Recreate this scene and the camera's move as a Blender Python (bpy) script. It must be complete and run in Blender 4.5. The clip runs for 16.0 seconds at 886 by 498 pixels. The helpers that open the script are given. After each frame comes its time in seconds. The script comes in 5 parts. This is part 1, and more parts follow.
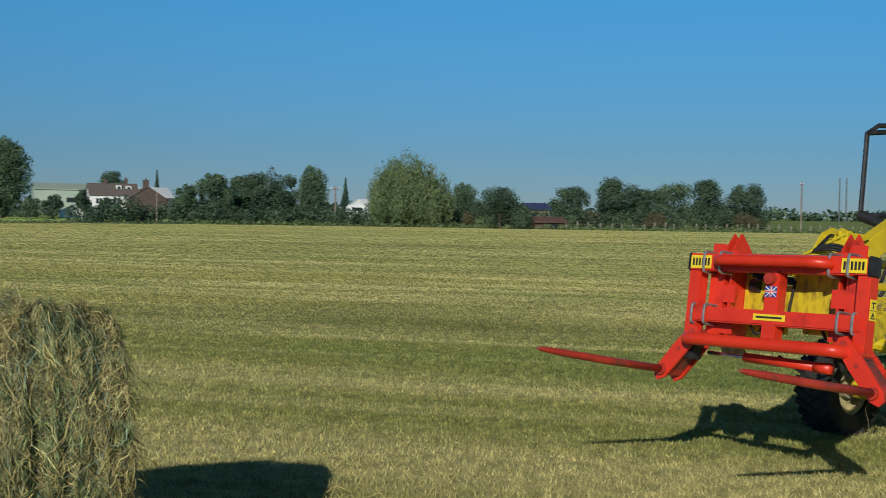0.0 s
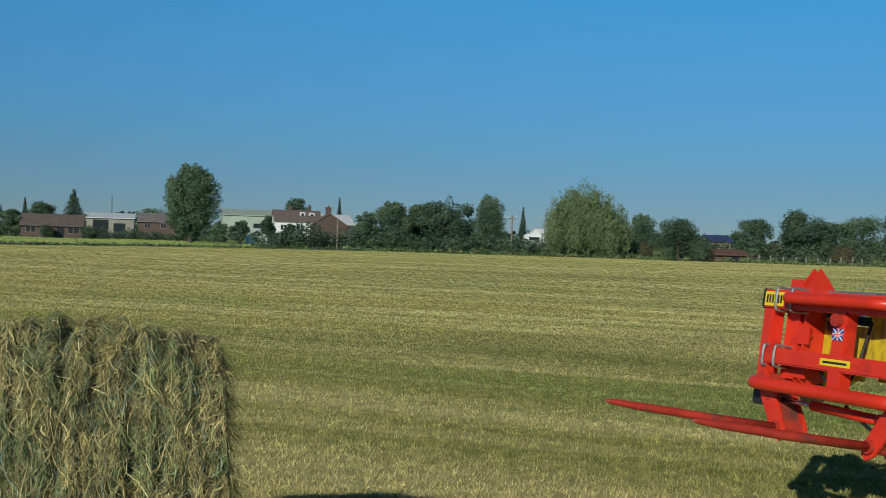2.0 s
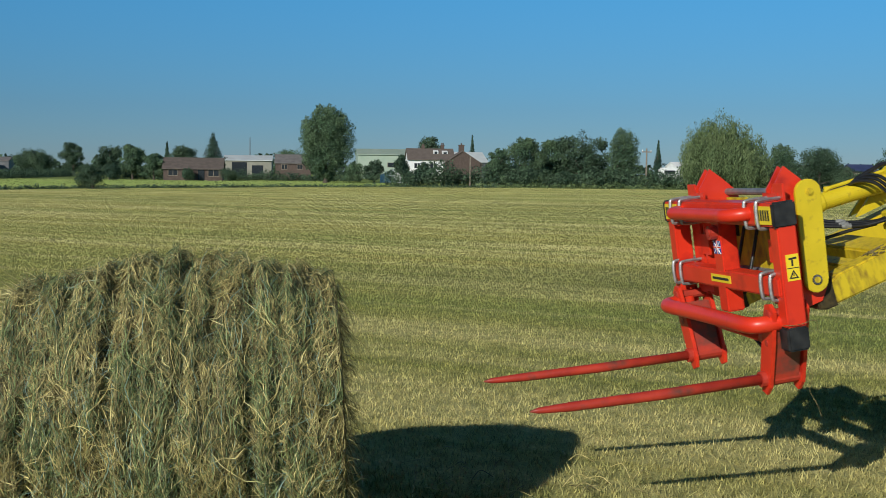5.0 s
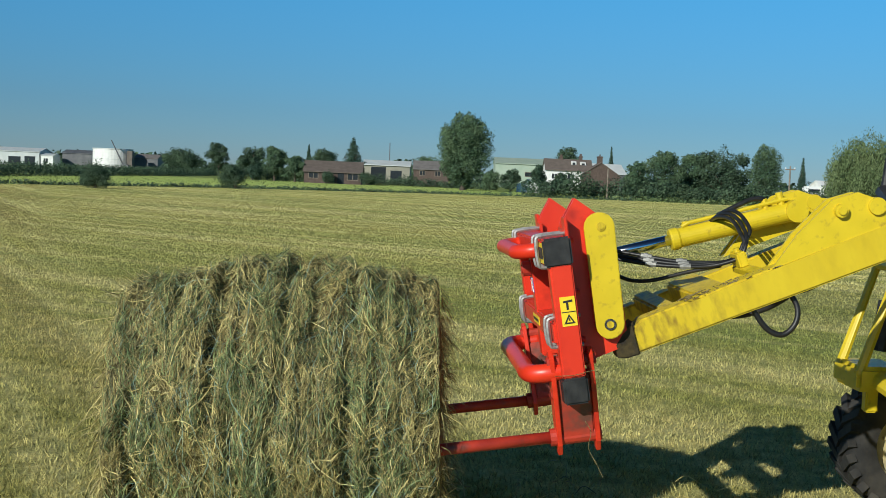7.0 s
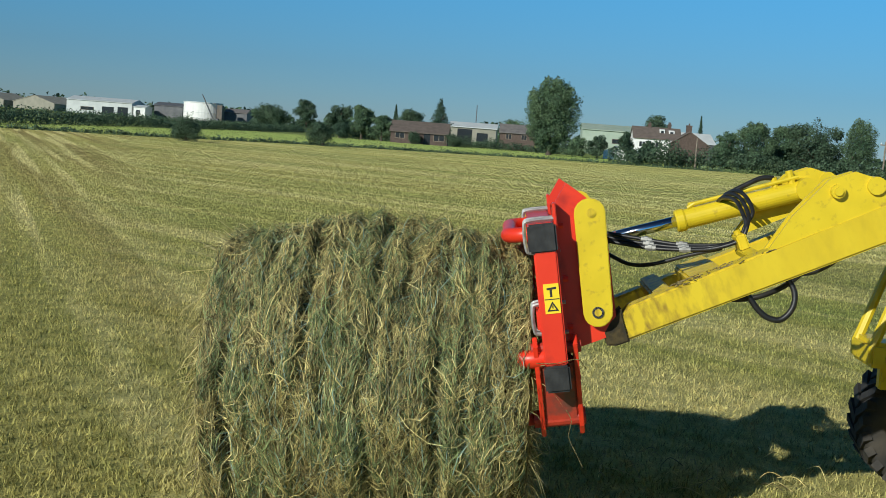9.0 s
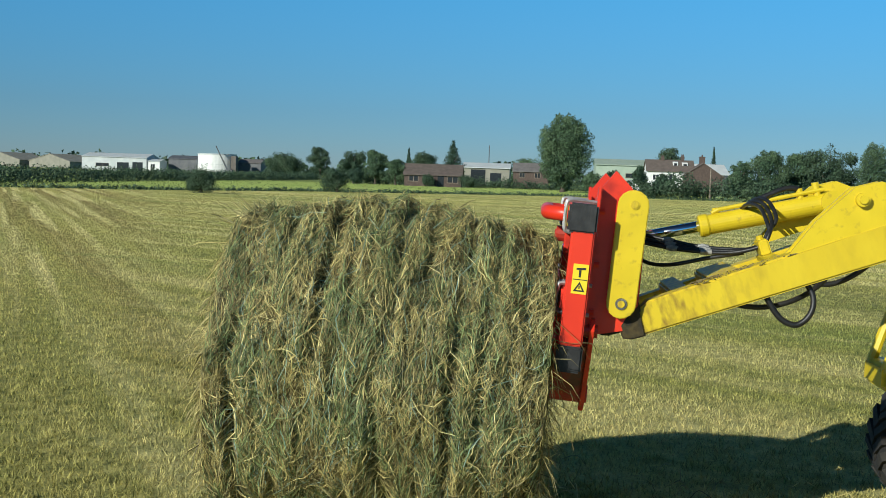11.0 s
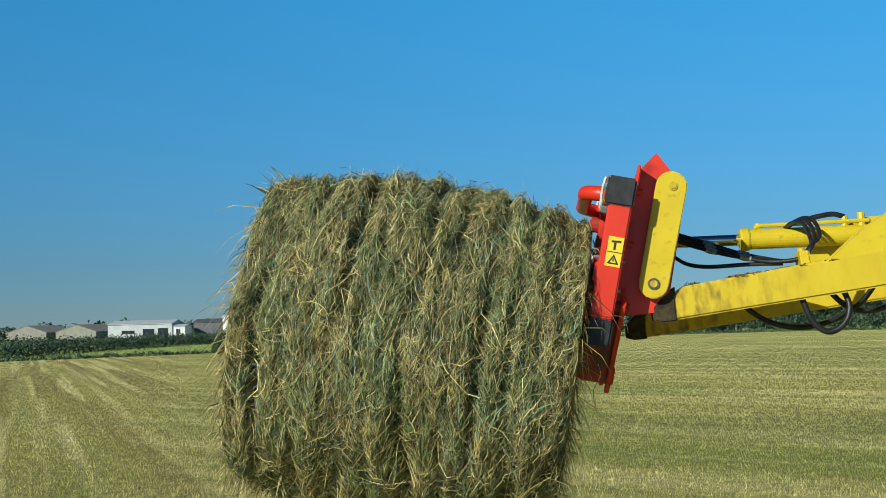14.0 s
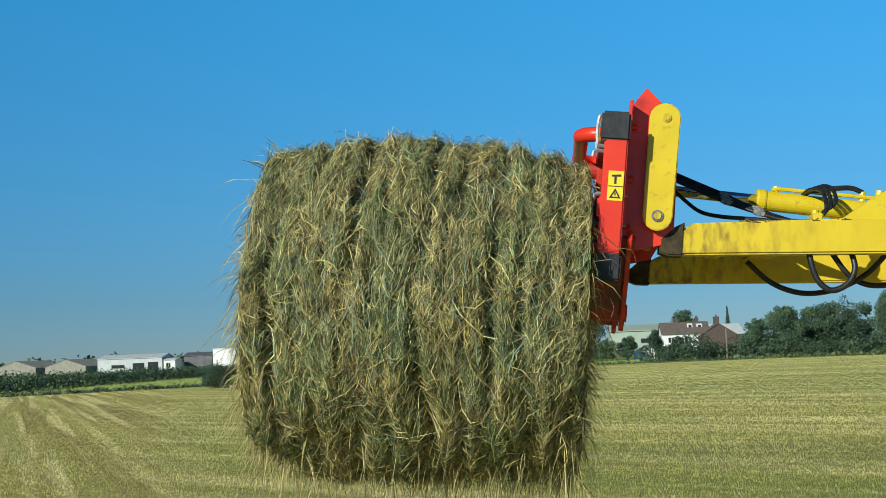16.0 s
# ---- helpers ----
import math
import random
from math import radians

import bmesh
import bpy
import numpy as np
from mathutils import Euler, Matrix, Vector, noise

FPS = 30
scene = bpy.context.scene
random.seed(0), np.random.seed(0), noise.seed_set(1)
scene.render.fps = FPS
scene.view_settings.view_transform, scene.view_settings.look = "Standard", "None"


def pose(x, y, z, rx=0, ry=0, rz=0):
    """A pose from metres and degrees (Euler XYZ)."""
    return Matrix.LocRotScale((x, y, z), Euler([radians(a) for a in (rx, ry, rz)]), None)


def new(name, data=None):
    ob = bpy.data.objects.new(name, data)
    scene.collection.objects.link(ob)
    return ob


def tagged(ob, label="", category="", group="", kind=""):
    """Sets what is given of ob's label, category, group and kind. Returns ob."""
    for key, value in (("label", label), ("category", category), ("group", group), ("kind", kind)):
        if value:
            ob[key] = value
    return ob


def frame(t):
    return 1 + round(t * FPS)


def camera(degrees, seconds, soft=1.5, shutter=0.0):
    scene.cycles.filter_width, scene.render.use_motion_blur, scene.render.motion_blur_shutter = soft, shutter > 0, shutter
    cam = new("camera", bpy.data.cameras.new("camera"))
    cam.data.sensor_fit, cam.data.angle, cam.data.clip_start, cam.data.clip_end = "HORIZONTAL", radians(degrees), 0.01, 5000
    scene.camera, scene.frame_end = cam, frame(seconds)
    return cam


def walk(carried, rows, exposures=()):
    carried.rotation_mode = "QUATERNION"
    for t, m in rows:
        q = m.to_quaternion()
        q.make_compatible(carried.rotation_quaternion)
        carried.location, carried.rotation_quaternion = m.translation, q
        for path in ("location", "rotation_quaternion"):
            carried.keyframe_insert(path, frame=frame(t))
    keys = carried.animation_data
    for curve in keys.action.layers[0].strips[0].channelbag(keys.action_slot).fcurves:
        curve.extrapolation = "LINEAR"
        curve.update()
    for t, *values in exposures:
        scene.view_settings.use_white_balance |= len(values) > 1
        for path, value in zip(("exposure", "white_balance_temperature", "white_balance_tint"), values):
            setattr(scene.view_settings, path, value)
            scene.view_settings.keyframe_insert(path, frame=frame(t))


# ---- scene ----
PI = math.pi

cam = camera(39.0, 16.0, soft=0.85, shutter=0.2)
PATH = [
    (0.0, pose(-0.524, -0.050, 1.593, 88.344, -0.889, -20.577)),
    (0.5, pose(-0.430, -0.065, 1.600, 88.827, -0.305, -16.189)),
    (1.0, pose(-0.331, -0.061, 1.599, 88.977, -0.122, -14.250)),
    (1.5, pose(-0.269, -0.031, 1.616, 89.058, -1.271, -14.289)),
    (2.0, pose(-0.211, 0.014, 1.615, 89.508, -1.723, -12.405)),
    (2.5, pose(-0.128, 0.041, 1.608, 88.055, -1.153, -8.891)),
    (3.0, pose(-0.103, 0.039, 1.601, 87.129, -0.474, -7.685)),
    (3.5, pose(-0.103, 0.045, 1.599, 86.872, -0.735, -7.175)),
    (4.0, pose(-0.108, 0.039, 1.598, 86.545, -0.609, -6.770)),
    (6.3, pose(-0.118, -0.003, 1.580, 86.473, -1.879, -3.301)),
    (6.5, pose(-0.093, 0.004, 1.591, 86.431, -2.179, -2.221)),
    (7.0, pose(0.003, 0.001, 1.603, 86.740, -2.400, -0.000)),
    (7.5, pose(-0.050, 0.001, 1.611, 86.448, -3.363, 1.445)),
    (8.0, pose(-0.058, 0.002, 1.608, 85.703, -3.679, 2.269)),
    (8.5, pose(-0.063, 0.012, 1.606, 85.067, -3.749, 3.122)),
    (9.0, pose(-0.058, -0.000, 1.602, 84.814, -4.271, 3.923)),
    (9.2, pose(-0.057, -0.001, 1.601, 84.644, -4.330, 4.350)),
    (11.3, pose(-0.057, -0.001, 1.598, 87.760, -1.297, 4.472)),
    (11.5, pose(-0.056, -0.001, 1.597, 88.643, -0.877, 4.423)),
    (12.0, pose(-0.055, -0.001, 1.596, 91.060, -0.147, 4.320)),
    (12.5, pose(-0.054, -0.000, 1.595, 93.044, 0.610, 5.013)),
    (13.0, pose(-0.052, -0.000, 1.594, 93.553, 1.354, 5.355)),
    (13.5, pose(-0.050, 0.000, 1.594, 93.805, 1.497, 5.560)),
    (14.0, pose(-0.049, 0.001, 1.593, 93.472, 1.473, 5.656)),
    (14.5, pose(-0.048, 0.001, 1.592, 93.335, 1.686, 5.714)),
    (15.0, pose(-0.048, 0.001, 1.592, 93.841, 2.147, 5.585)),
    (15.5, pose(-0.047, 0.001, 1.591, 94.289, 1.817, 5.401)),
    (16.0, pose(-0.047, 0.001, 1.591, 94.853, 2.141, 5.247)),
]
walk(cam, PATH, exposures=[(0.0, -0.26, 6150, 8), (4.2, -0.2, 6150, 8), (6.5, 0.1, 6150, 4), (9.2, 0.1, 6150, 4), (11.5, 0.22, 6150, 3), (12.5, 0.06, 6150, 3), (14.5, 0.14, 6150, 3), (16.0, 0.2, 6150, 3)])

# ---- light ----
SUN_AZ, SUN_EL = radians(34), radians(23)   # the light travels away from the camera, to its right
world = bpy.data.worlds.new("world")
scene.world = world
world.use_nodes = True
wn = world.node_tree
wn.nodes.clear()
sky = wn.nodes.new("ShaderNodeTexSky")
sky.sky_type = 'NISHITA'
sky.sun_disc = False
sky.sun_elevation = SUN_EL
sky.sun_rotation = PI + SUN_AZ
sky.altitude = 1500
sky.air_density, sky.dust_density, sky.ozone_density = 1.0, 0.0, 4.0
bg = wn.nodes.new("ShaderNodeBackground")
bg.inputs["Strength"].default_value = 0.15
wo = wn.nodes.new("ShaderNodeOutputWorld")
# deeper blue overhead, a greyer blue low down
wtc, wsep, wramp, wmix = (wn.nodes.new(k) for k in ("ShaderNodeTexCoord", "ShaderNodeSeparateXYZ", "ShaderNodeValToRGB", "ShaderNodeMixRGB"))
wn.links.new(wtc.outputs["Generated"], wsep.inputs[0])
wn.links.new(wsep.outputs["Z"], wramp.inputs["Fac"])
ramp = wramp.color_ramp
ramp.elements[0].position, ramp.elements[0].color = 0.0, (0.20, 0.25, 0.34, 1)
ramp.elements[1].position, ramp.elements[1].color = 1.0, (0.15, 0.165, 0.185, 1)
for at_z, tint in ((0.05, (0.205, 0.300, 0.378)), (0.12, (0.228, 0.435, 0.515)), (0.28, (0.25, 0.73, 0.81)), (0.42, (0.20, 0.28, 0.31))):
    e = ramp.elements.new(at_z)
    e.color = (*tint, 1)
wmix.blend_type = 'MULTIPLY'
wmix.inputs["Fac"].default_value = 1.0
wn.links.new(sky.outputs[0], wmix.inputs["Color1"])
wn.links.new(wramp.outputs["Color"], wmix.inputs["Color2"])
wn.links.new(wmix.outputs["Color"], bg.inputs["Color"])
wn.links.new(bg.outputs[0], wo.inputs["Surface"])
sun_data = bpy.data.lights.new("sun", 'SUN')
sun_data.energy, sun_data.angle, sun_data.color = 4.2, radians(0.5), (1.0, 0.93, 0.82)
sun = new("sun", sun_data)
sun_dir = Vector((math.sin(SUN_AZ) * math.cos(SUN_EL), math.cos(SUN_AZ) * math.cos(SUN_EL), -math.sin(SUN_EL)))
sun.matrix_world = Matrix.Translation((-20, -30, 25)) @ sun_dir.to_track_quat("-Z", "Y").to_matrix().to_4x4()


# ---- materials ----
def mat(name, c1, c2, rough=0.6, metal=0.0, scale=8.0, bump=0.2, bscale=None, stretch=(1, 1, 1), island=0.0, rand=0.0,
        c3=None, s3=0.6, f3=(0.5, 0.7), spec=0.5, trans=0.0, coords="Object", dist=0.01, along=None):
    """Two colours by fine noise, a third by coarse noise, a bump, and variation by island or object."""
    m = bpy.data.materials.new(name)
    m.use_nodes = True
    nt = m.node_tree
    b = nt.nodes["Principled BSDF"]
    N, L = nt.nodes.new, nt.links.new
    tc, mp = N("ShaderNodeTexCoord"), N("ShaderNodeMapping")
    mp.inputs["Scale"].default_value = stretch
    L(tc.outputs[coords], mp.inputs["Vector"])
    n1 = N("ShaderNodeTexNoise")
    n1.inputs["Scale"].default_value, n1.inputs["Detail"].default_value = scale, 6
    L(mp.outputs[0], n1.inputs["Vector"])
    r1 = N("ShaderNodeValToRGB")
    r1.color_ramp.elements[0].position, r1.color_ramp.elements[1].position = 0.35, 0.65
    r1.color_ramp.elements[0].color, r1.color_ramp.elements[1].color = (*c1, 1), (*c2, 1)
    L(n1.outputs["Fac"], r1.inputs["Fac"])
    col = r1.outputs["Color"]
    if c3:
        n3 = N("ShaderNodeTexNoise")
        n3.inputs["Scale"].default_value, n3.inputs["Detail"].default_value = s3, 5
        L(mp.outputs[0], n3.inputs["Vector"])
        r3 = N("ShaderNodeMapRange")
        r3.inputs["From Min"].default_value, r3.inputs["From Max"].default_value = f3
        L(n3.outputs["Fac"], r3.inputs["Value"])
        mx = N("ShaderNodeMixRGB")
        fac = r3.outputs[0]
        if along:
            # grime that thins out along x
            sx, rx, mm = N("ShaderNodeSeparateXYZ"), N("ShaderNodeMapRange"), N("ShaderNodeMath")
            L(tc.outputs["Object"], sx.inputs[0])
            L(sx.outputs["X"], rx.inputs["Value"])
            rx.inputs["From Min"].default_value, rx.inputs["From Max"].default_value = along
            rx.inputs["To Min"].default_value = 0.12
            mm.operation = 'MULTIPLY'
            L(fac, mm.inputs[0])
            L(rx.outputs[0], mm.inputs[1])
            fac = mm.outputs[0]
        L(fac, mx.inputs["Fac"])
        L(col, mx.inputs["Color1"])
        mx.inputs["Color2"].default_value = (*c3, 1)
        col = mx.outputs["Color"]
    if island or rand:
        if island:
            g = N("ShaderNodeNewGeometry").outputs["Random Per Island"]
        else:
            g = N("ShaderNodeObjectInfo").outputs["Random"]
        amount = island or rand
        mr = N("ShaderNodeMapRange")
        mr.inputs["To Min"].default_value, mr.inputs["To Max"].default_value = 1 - amount, 1 + amount
        L(g, mr.inputs["Value"])
        hs = N("ShaderNodeHueSaturation")
        L(mr.outputs[0], hs.inputs["Value"])
        L(col, hs.inputs["Color"])
        col = hs.outputs["Color"]
    L(col, b.inputs["Base Color"])
    b.inputs["Roughness"].default_value, b.inputs["Metallic"].default_value = rough, metal
    b.inputs["Specular IOR Level"].default_value = spec
    if trans:
        b.inputs["Transmission Weight"].default_value = trans
    if bump:
        nb = N("ShaderNodeTexNoise")
        nb.inputs["Scale"].default_value, nb.inputs["Detail"].default_value = bscale or scale * 3, 4
        L(mp.outputs[0], nb.inputs["Vector"])
        bp = N("ShaderNodeBump")
        bp.inputs["Strength"].default_value, bp.inputs["Distance"].default_value = bump, dist
        L(nb.outputs["Fac"], bp.inputs["Height"])
        L(bp.outputs[0], b.inputs["Normal"])
    return m


def field_material(name, straw, pale, green, blades=0.0, grainy=True, headland=True, angle=-55):
    """Mown grass: straw and green swaths along the mowing direction, another direction on the headland, fine stubble grain.
    blades: how much single blades differ."""
    m = bpy.data.materials.new(name)
    m.use_nodes = True
    nt = m.node_tree
    b = nt.nodes["Principled BSDF"]
    N, L = nt.nodes.new, nt.links.new
    tc = N("ShaderNodeTexCoord")
    sep = N("ShaderNodeSeparateXYZ")
    L(tc.outputs["Object"], sep.inputs[0])

    def noise_tex(scale, stretch, detail, lo, hi, turn):
        rot, mp, n, r = N("ShaderNodeMapping"), N("ShaderNodeMapping"), N("ShaderNodeTexNoise"), N("ShaderNodeMapRange")
        rot.inputs["Rotation"].default_value = (0, 0, radians(turn))
        mp.inputs["Scale"].default_value = stretch
        n.inputs["Scale"].default_value, n.inputs["Detail"].default_value = scale, detail
        n.inputs["Distortion"].default_value = 0.9 if scale < 1 else 0.0
        r.inputs["From Min"].default_value, r.inputs["From Max"].default_value = lo, hi
        L(tc.outputs["Object"], rot.inputs["Vector"])
        L(rot.outputs[0], mp.inputs["Vector"])
        L(mp.outputs[0], n.inputs["Vector"])
        L(n.outputs["Fac"], r.inputs["Value"])
        return r.outputs[0]

    def mix(fac, a, c, kind='MIX', amount=None):
        x = N("ShaderNodeMixRGB")
        x.blend_type = kind
        if amount is None:
            L(fac, x.inputs["Fac"])
        else:
            x.inputs["Fac"].default_value = amount
        for sock, v in ((x.inputs["Color1"], a), (x.inputs["Color2"], c)):
            if isinstance(v, tuple):
                sock.default_value = (*v, 1)
            else:
                L(v, sock)
        return x.outputs["Color"]

    def plane(nx, ny, lo, hi):
        """0 to 1 as nx * x + ny * y goes from lo to hi."""
        u, v, s, r = N("ShaderNodeMath"), N("ShaderNodeMath"), N("ShaderNodeMath"), N("ShaderNodeMapRange")
        u.operation = v.operation = 'MULTIPLY'
        u.inputs[1].default_value, v.inputs[1].default_value = nx, ny
        L(sep.outputs["X"], u.inputs[0])
        L(sep.outputs["Y"], v.inputs[0])
        L(u.outputs[0], s.inputs[0])
        L(v.outputs[0], s.inputs[1])
        r.inputs["From Min"].default_value, r.inputs["From Max"].default_value = lo, hi
        L(s.outputs[0], r.inputs["Value"])
        return r.outputs[0]

    def swaths(turn, amount, lo=0.50, hi=0.76):
        soft = tuple(0.55 * s + 0.45 * g for s, g in zip(straw, green))
        col = mix(noise_tex(0.34, (1, 0.045, 1), 5, 0.43, 0.57, turn), straw, soft)
        col = mix(noise_tex(0.13, (1, 0.35, 1), 6, lo, hi, turn), col, green)
        fac = noise_tex(0.75, (1, 0.06, 1), 6, 0.46, 0.62, turn)
        s = N("ShaderNodeMath")
        s.operation = 'MULTIPLY'
        s.inputs[1].default_value = amount
        L(fac, s.inputs[0])
        return mix(s.outputs[0], col, pale)
    col = swaths(angle, 0.8)
    if headland:
        # the headland: worn brownish lanes between pale rows, along the way the mower turned
        brown, row = (0.285, 0.24, 0.09), tuple(1.05 * p for p in pale)
        lane = mix(noise_tex(1.0, (1, 0.02, 1), 3, 0.42, 0.58, -24), swaths(-24, 0.3, 0.50, 0.72), brown)
        lane = mix(noise_tex(1.9, (1, 0.02, 1), 3, 0.49, 0.60, -24), lane, row)
        col = mix(plane(1, 0.33, -1.2, 1.2), lane, col)
        # older, duller patches scattered over the whole field
        col = mix(noise_tex(0.09, (1, 0.45, 1), 6, 0.56, 0.78, -70), col, tuple(0.5 * g + 0.25 * q for g, q in zip(green, straw)))
        # one long uncut-looking green strip across the field
        up, down = plane(0.578, 0.816, 12.2, 12.9), plane(0.578, 0.816, 13.7, 13.0)
        band = N("ShaderNodeMath")
        band.operation = 'MULTIPLY'
        L(up, band.inputs[0])
        L(down, band.inputs[1])
        band2 = N("ShaderNodeMath")
        band2.operation = 'MULTIPLY'
        L(band.outputs[0], band2.inputs[0])
        L(noise_tex(0.9, (1, 0.4, 1), 4, 0.48, 0.95, angle), band2.inputs[1])
        col = mix(band2.outputs[0], col, tuple(0.95 * g for g in green))
    tuft = noise_tex(7.0, (1, 0.8, 1), 5, 0.36, 0.64, 0)
    col = mix(None, col, mix(tuft, (0.62, 0.66, 0.58), (1.22, 1.18, 1.12)), 'MULTIPLY', 0.75 if grainy else 0.15)
    grain = noise_tex(45.0, (1, 1, 1), 4, 0.35, 0.68, 0)
    if grainy:
        col = mix(None, col, mix(grain, (0.5, 0.5, 0.5), (1.4, 1.35, 1.25)), 'MULTIPLY', 0.5)
    b.inputs["Roughness"].default_value = 0.95
    b.inputs["Specular IOR Level"].default_value = 0.1
    if blades:
        hs, mr = N("ShaderNodeHueSaturation"), N("ShaderNodeMapRange")
        mr.inputs["To Min"].default_value, mr.inputs["To Max"].default_value = 1 - blades, 1 + blades
        L(N("ShaderNodeNewGeometry").outputs["Random Per Island"], mr.inputs["Value"])
        L(mr.outputs[0], hs.inputs["Value"])
        L(col, hs.inputs["Color"])
        L(hs.outputs[0], b.inputs["Base Color"])
        return m
    L(col, b.inputs["Base Color"])
    bp = N("ShaderNodeBump")
    bp.inputs["Strength"].default_value, bp.inputs["Distance"].default_value = 0.3, 0.02
    L(grain, bp.inputs["Height"])
    L(bp.outputs[0], b.inputs["Normal"])
    return m


M = {}
FIELD = ((0.410, 0.378, 0.128), (0.59, 0.535, 0.24), (0.235, 0.282, 0.082))
M["field"] = field_material("mown_grass", *FIELD)
CROP = ((0.24, 0.30, 0.09), (0.32, 0.36, 0.13), (0.17, 0.25, 0.06))
M["crop"] = field_material("green_crop", *CROP, headland=False, angle=70)
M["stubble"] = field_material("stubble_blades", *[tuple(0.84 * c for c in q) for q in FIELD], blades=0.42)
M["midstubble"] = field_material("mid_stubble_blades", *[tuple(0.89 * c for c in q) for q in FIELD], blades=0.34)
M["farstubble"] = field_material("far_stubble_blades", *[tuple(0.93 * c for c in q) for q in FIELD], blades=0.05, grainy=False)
M["cropblade"] = field_material("crop_blades", *CROP, blades=0.12, grainy=False, headland=False, angle=70)
HAY = dict(rough=0.6, scale=26, bump=0, island=0.7, spec=0.4)
M["hay"] = mat("hay_straw", (0.200, 0.168, 0.060), (0.50, 0.42, 0.165), **HAY)
M["haygreen"] = mat("hay_green", (0.086, 0.121, 0.044), (0.235, 0.285, 0.115), **HAY)
M["haybrown"] = mat("hay_brown", (0.085, 0.061, 0.022), (0.25, 0.182, 0.066), **HAY)
M["haypale"] = mat("hay_bleached", (0.40, 0.35, 0.15), (0.64, 0.57, 0.27), **HAY)
# bale core: near-black, the shade between the stalks put into its colour
M["haycoreshade"] = mat("hay_core_shade", (0.014, 0.013, 0.006), (0.042, 0.036, 0.016), rough=0.95, scale=30, bump=1.0, bscale=60, dist=0.03, spec=0.1)
M["hayend"] = mat("hay_end", (0.16, 0.13, 0.055), (0.30, 0.24, 0.11), rough=0.95, scale=25, bump=1.0, bscale=60, dist=0.03, spec=0.1)
M["twine"] = mat("net_twine", (0.17, 0.28, 0.21), (0.28, 0.38, 0.29), rough=0.6, bump=0)
M["red"] = mat("red_paint", (0.64, 0.031, 0.011), (0.73, 0.042, 0.014), rough=0.38, scale=6, bump=0.05, bscale=120, c3=(0.40, 0.02, 0.012), s3=7, f3=(0.58, 0.75), dist=0.002)
M["yellow"] = mat("yellow_paint", (0.63, 0.475, 0.014), (0.71, 0.535, 0.018), rough=0.40, scale=9, bump=0.08, bscale=70, c3=(0.36, 0.24, 0.03), s3=34, f3=(0.60, 0.85), dist=0.002)
M["oldyellow"] = mat("worn_yellow_paint", (0.63, 0.46, 0.014), (0.70, 0.525, 0.018), rough=0.5, scale=5, bump=0.1, bscale=60, c3=(0.15, 0.075, 0.018), s3=26, f3=(0.44, 0.74), stretch=(1.3, 1, 0.55), along=(-0.62, -0.10), dist=0.003)
M["sticker"] = mat("yellow_decal", (0.85, 0.62, 0.02), (0.88, 0.66, 0.03), rough=0.4, bump=0)
M["black"] = mat("black_plastic", (0.012, 0.012, 0.013), (0.03, 0.03, 0.03), rough=0.5, scale=20, bump=0.1)
M["grease"] = mat("greasy_steel", (0.022, 0.018, 0.012), (0.075, 0.055, 0.02), rough=0.7, scale=22, bump=0.3, spec=0.3)
M["rubber"] = mat("hose_rubber", (0.010, 0.010, 0.011), (0.022, 0.022, 0.022), rough=0.45, scale=30, bump=0.1)
M["tyre"] = mat("tyre_rubber", (0.014, 0.014, 0.014), (0.035, 0.033, 0.03), rough=0.85, scale=12, bump=0.3, c3=(0.07, 0.06, 0.045), s3=5, f3=(0.5, 0.8))
M["steel"] = mat("galvanised_steel", (0.28, 0.28, 0.28), (0.42, 0.42, 0.41), rough=0.5, metal=0.7, scale=30, bump=0.1)
M["plated"] = mat("plated_fitting", (0.20, 0.20, 0.19), (0.34, 0.34, 0.32), rough=0.55, metal=0.3, scale=60, bump=0.1)
M["chrome"] = mat("chromed_rod", (0.55, 0.57, 0.62), (0.66, 0.68, 0.72), rough=0.12, metal=1.0, bump=0)
M["darkred"] = mat("worn_red_steel", (0.36, 0.03, 0.018), (0.50, 0.045, 0.022), rough=0.5, scale=14, bump=0.15, c3=(0.13, 0.05, 0.035), s3=8, f3=(0.55, 0.7))
M["white"] = mat("white_decal", (0.78, 0.78, 0.76), (0.82, 0.82, 0.8), rough=0.5, bump=0)
M["blue"] = mat("blue_decal", (0.03, 0.06, 0.28), (0.04, 0.07, 0.32), rough=0.5, bump=0)
M["rim"] = mat("rim_paint", (0.30, 0.27, 0.2), (0.5, 0.42, 0.2), rough=0.6, scale=10)
# leaf colours lifted and blued a little, painting in the haze of distance
M["leaf"] = mat("leaves_green", (0.058, 0.105, 0.055), (0.112, 0.169, 0.083), rough=0.6, scale=0.35, bump=0, island=0.45, spec=0.25)
M["leafdark"] = mat("leaves_dark", (0.040, 0.075, 0.044), (0.074, 0.116, 0.062), rough=0.6, scale=0.4, bump=0, island=0.45, spec=0.25)
M["leafwillow"] = mat("leaves_willow", (0.087, 0.131, 0.052), (0.151, 0.199, 0.081), rough=0.6, scale=0.35, bump=0, island=0.4, spec=0.25)
M["leafblue"] = mat("leaves_conifer", (0.031, 0.063, 0.042), (0.056, 0.097, 0.058), rough=0.6, scale=0.4, bump=0, island=0.4, spec=0.2)
M["leafbrown"] = mat("leaves_brown", (0.084, 0.085, 0.042), (0.134, 0.120, 0.065), rough=0.7, scale=0.4, bump=0, island=0.4, spec=0.2)
M["bark"] = mat("bark", (0.07, 0.055, 0.04), (0.13, 0.105, 0.08), rough=0.9, scale=4, bump=0.6)
M["palebark"] = mat("pale_bark", (0.25, 0.22, 0.17), (0.36, 0.32, 0.26), rough=0.9, scale=4, bump=0.5)
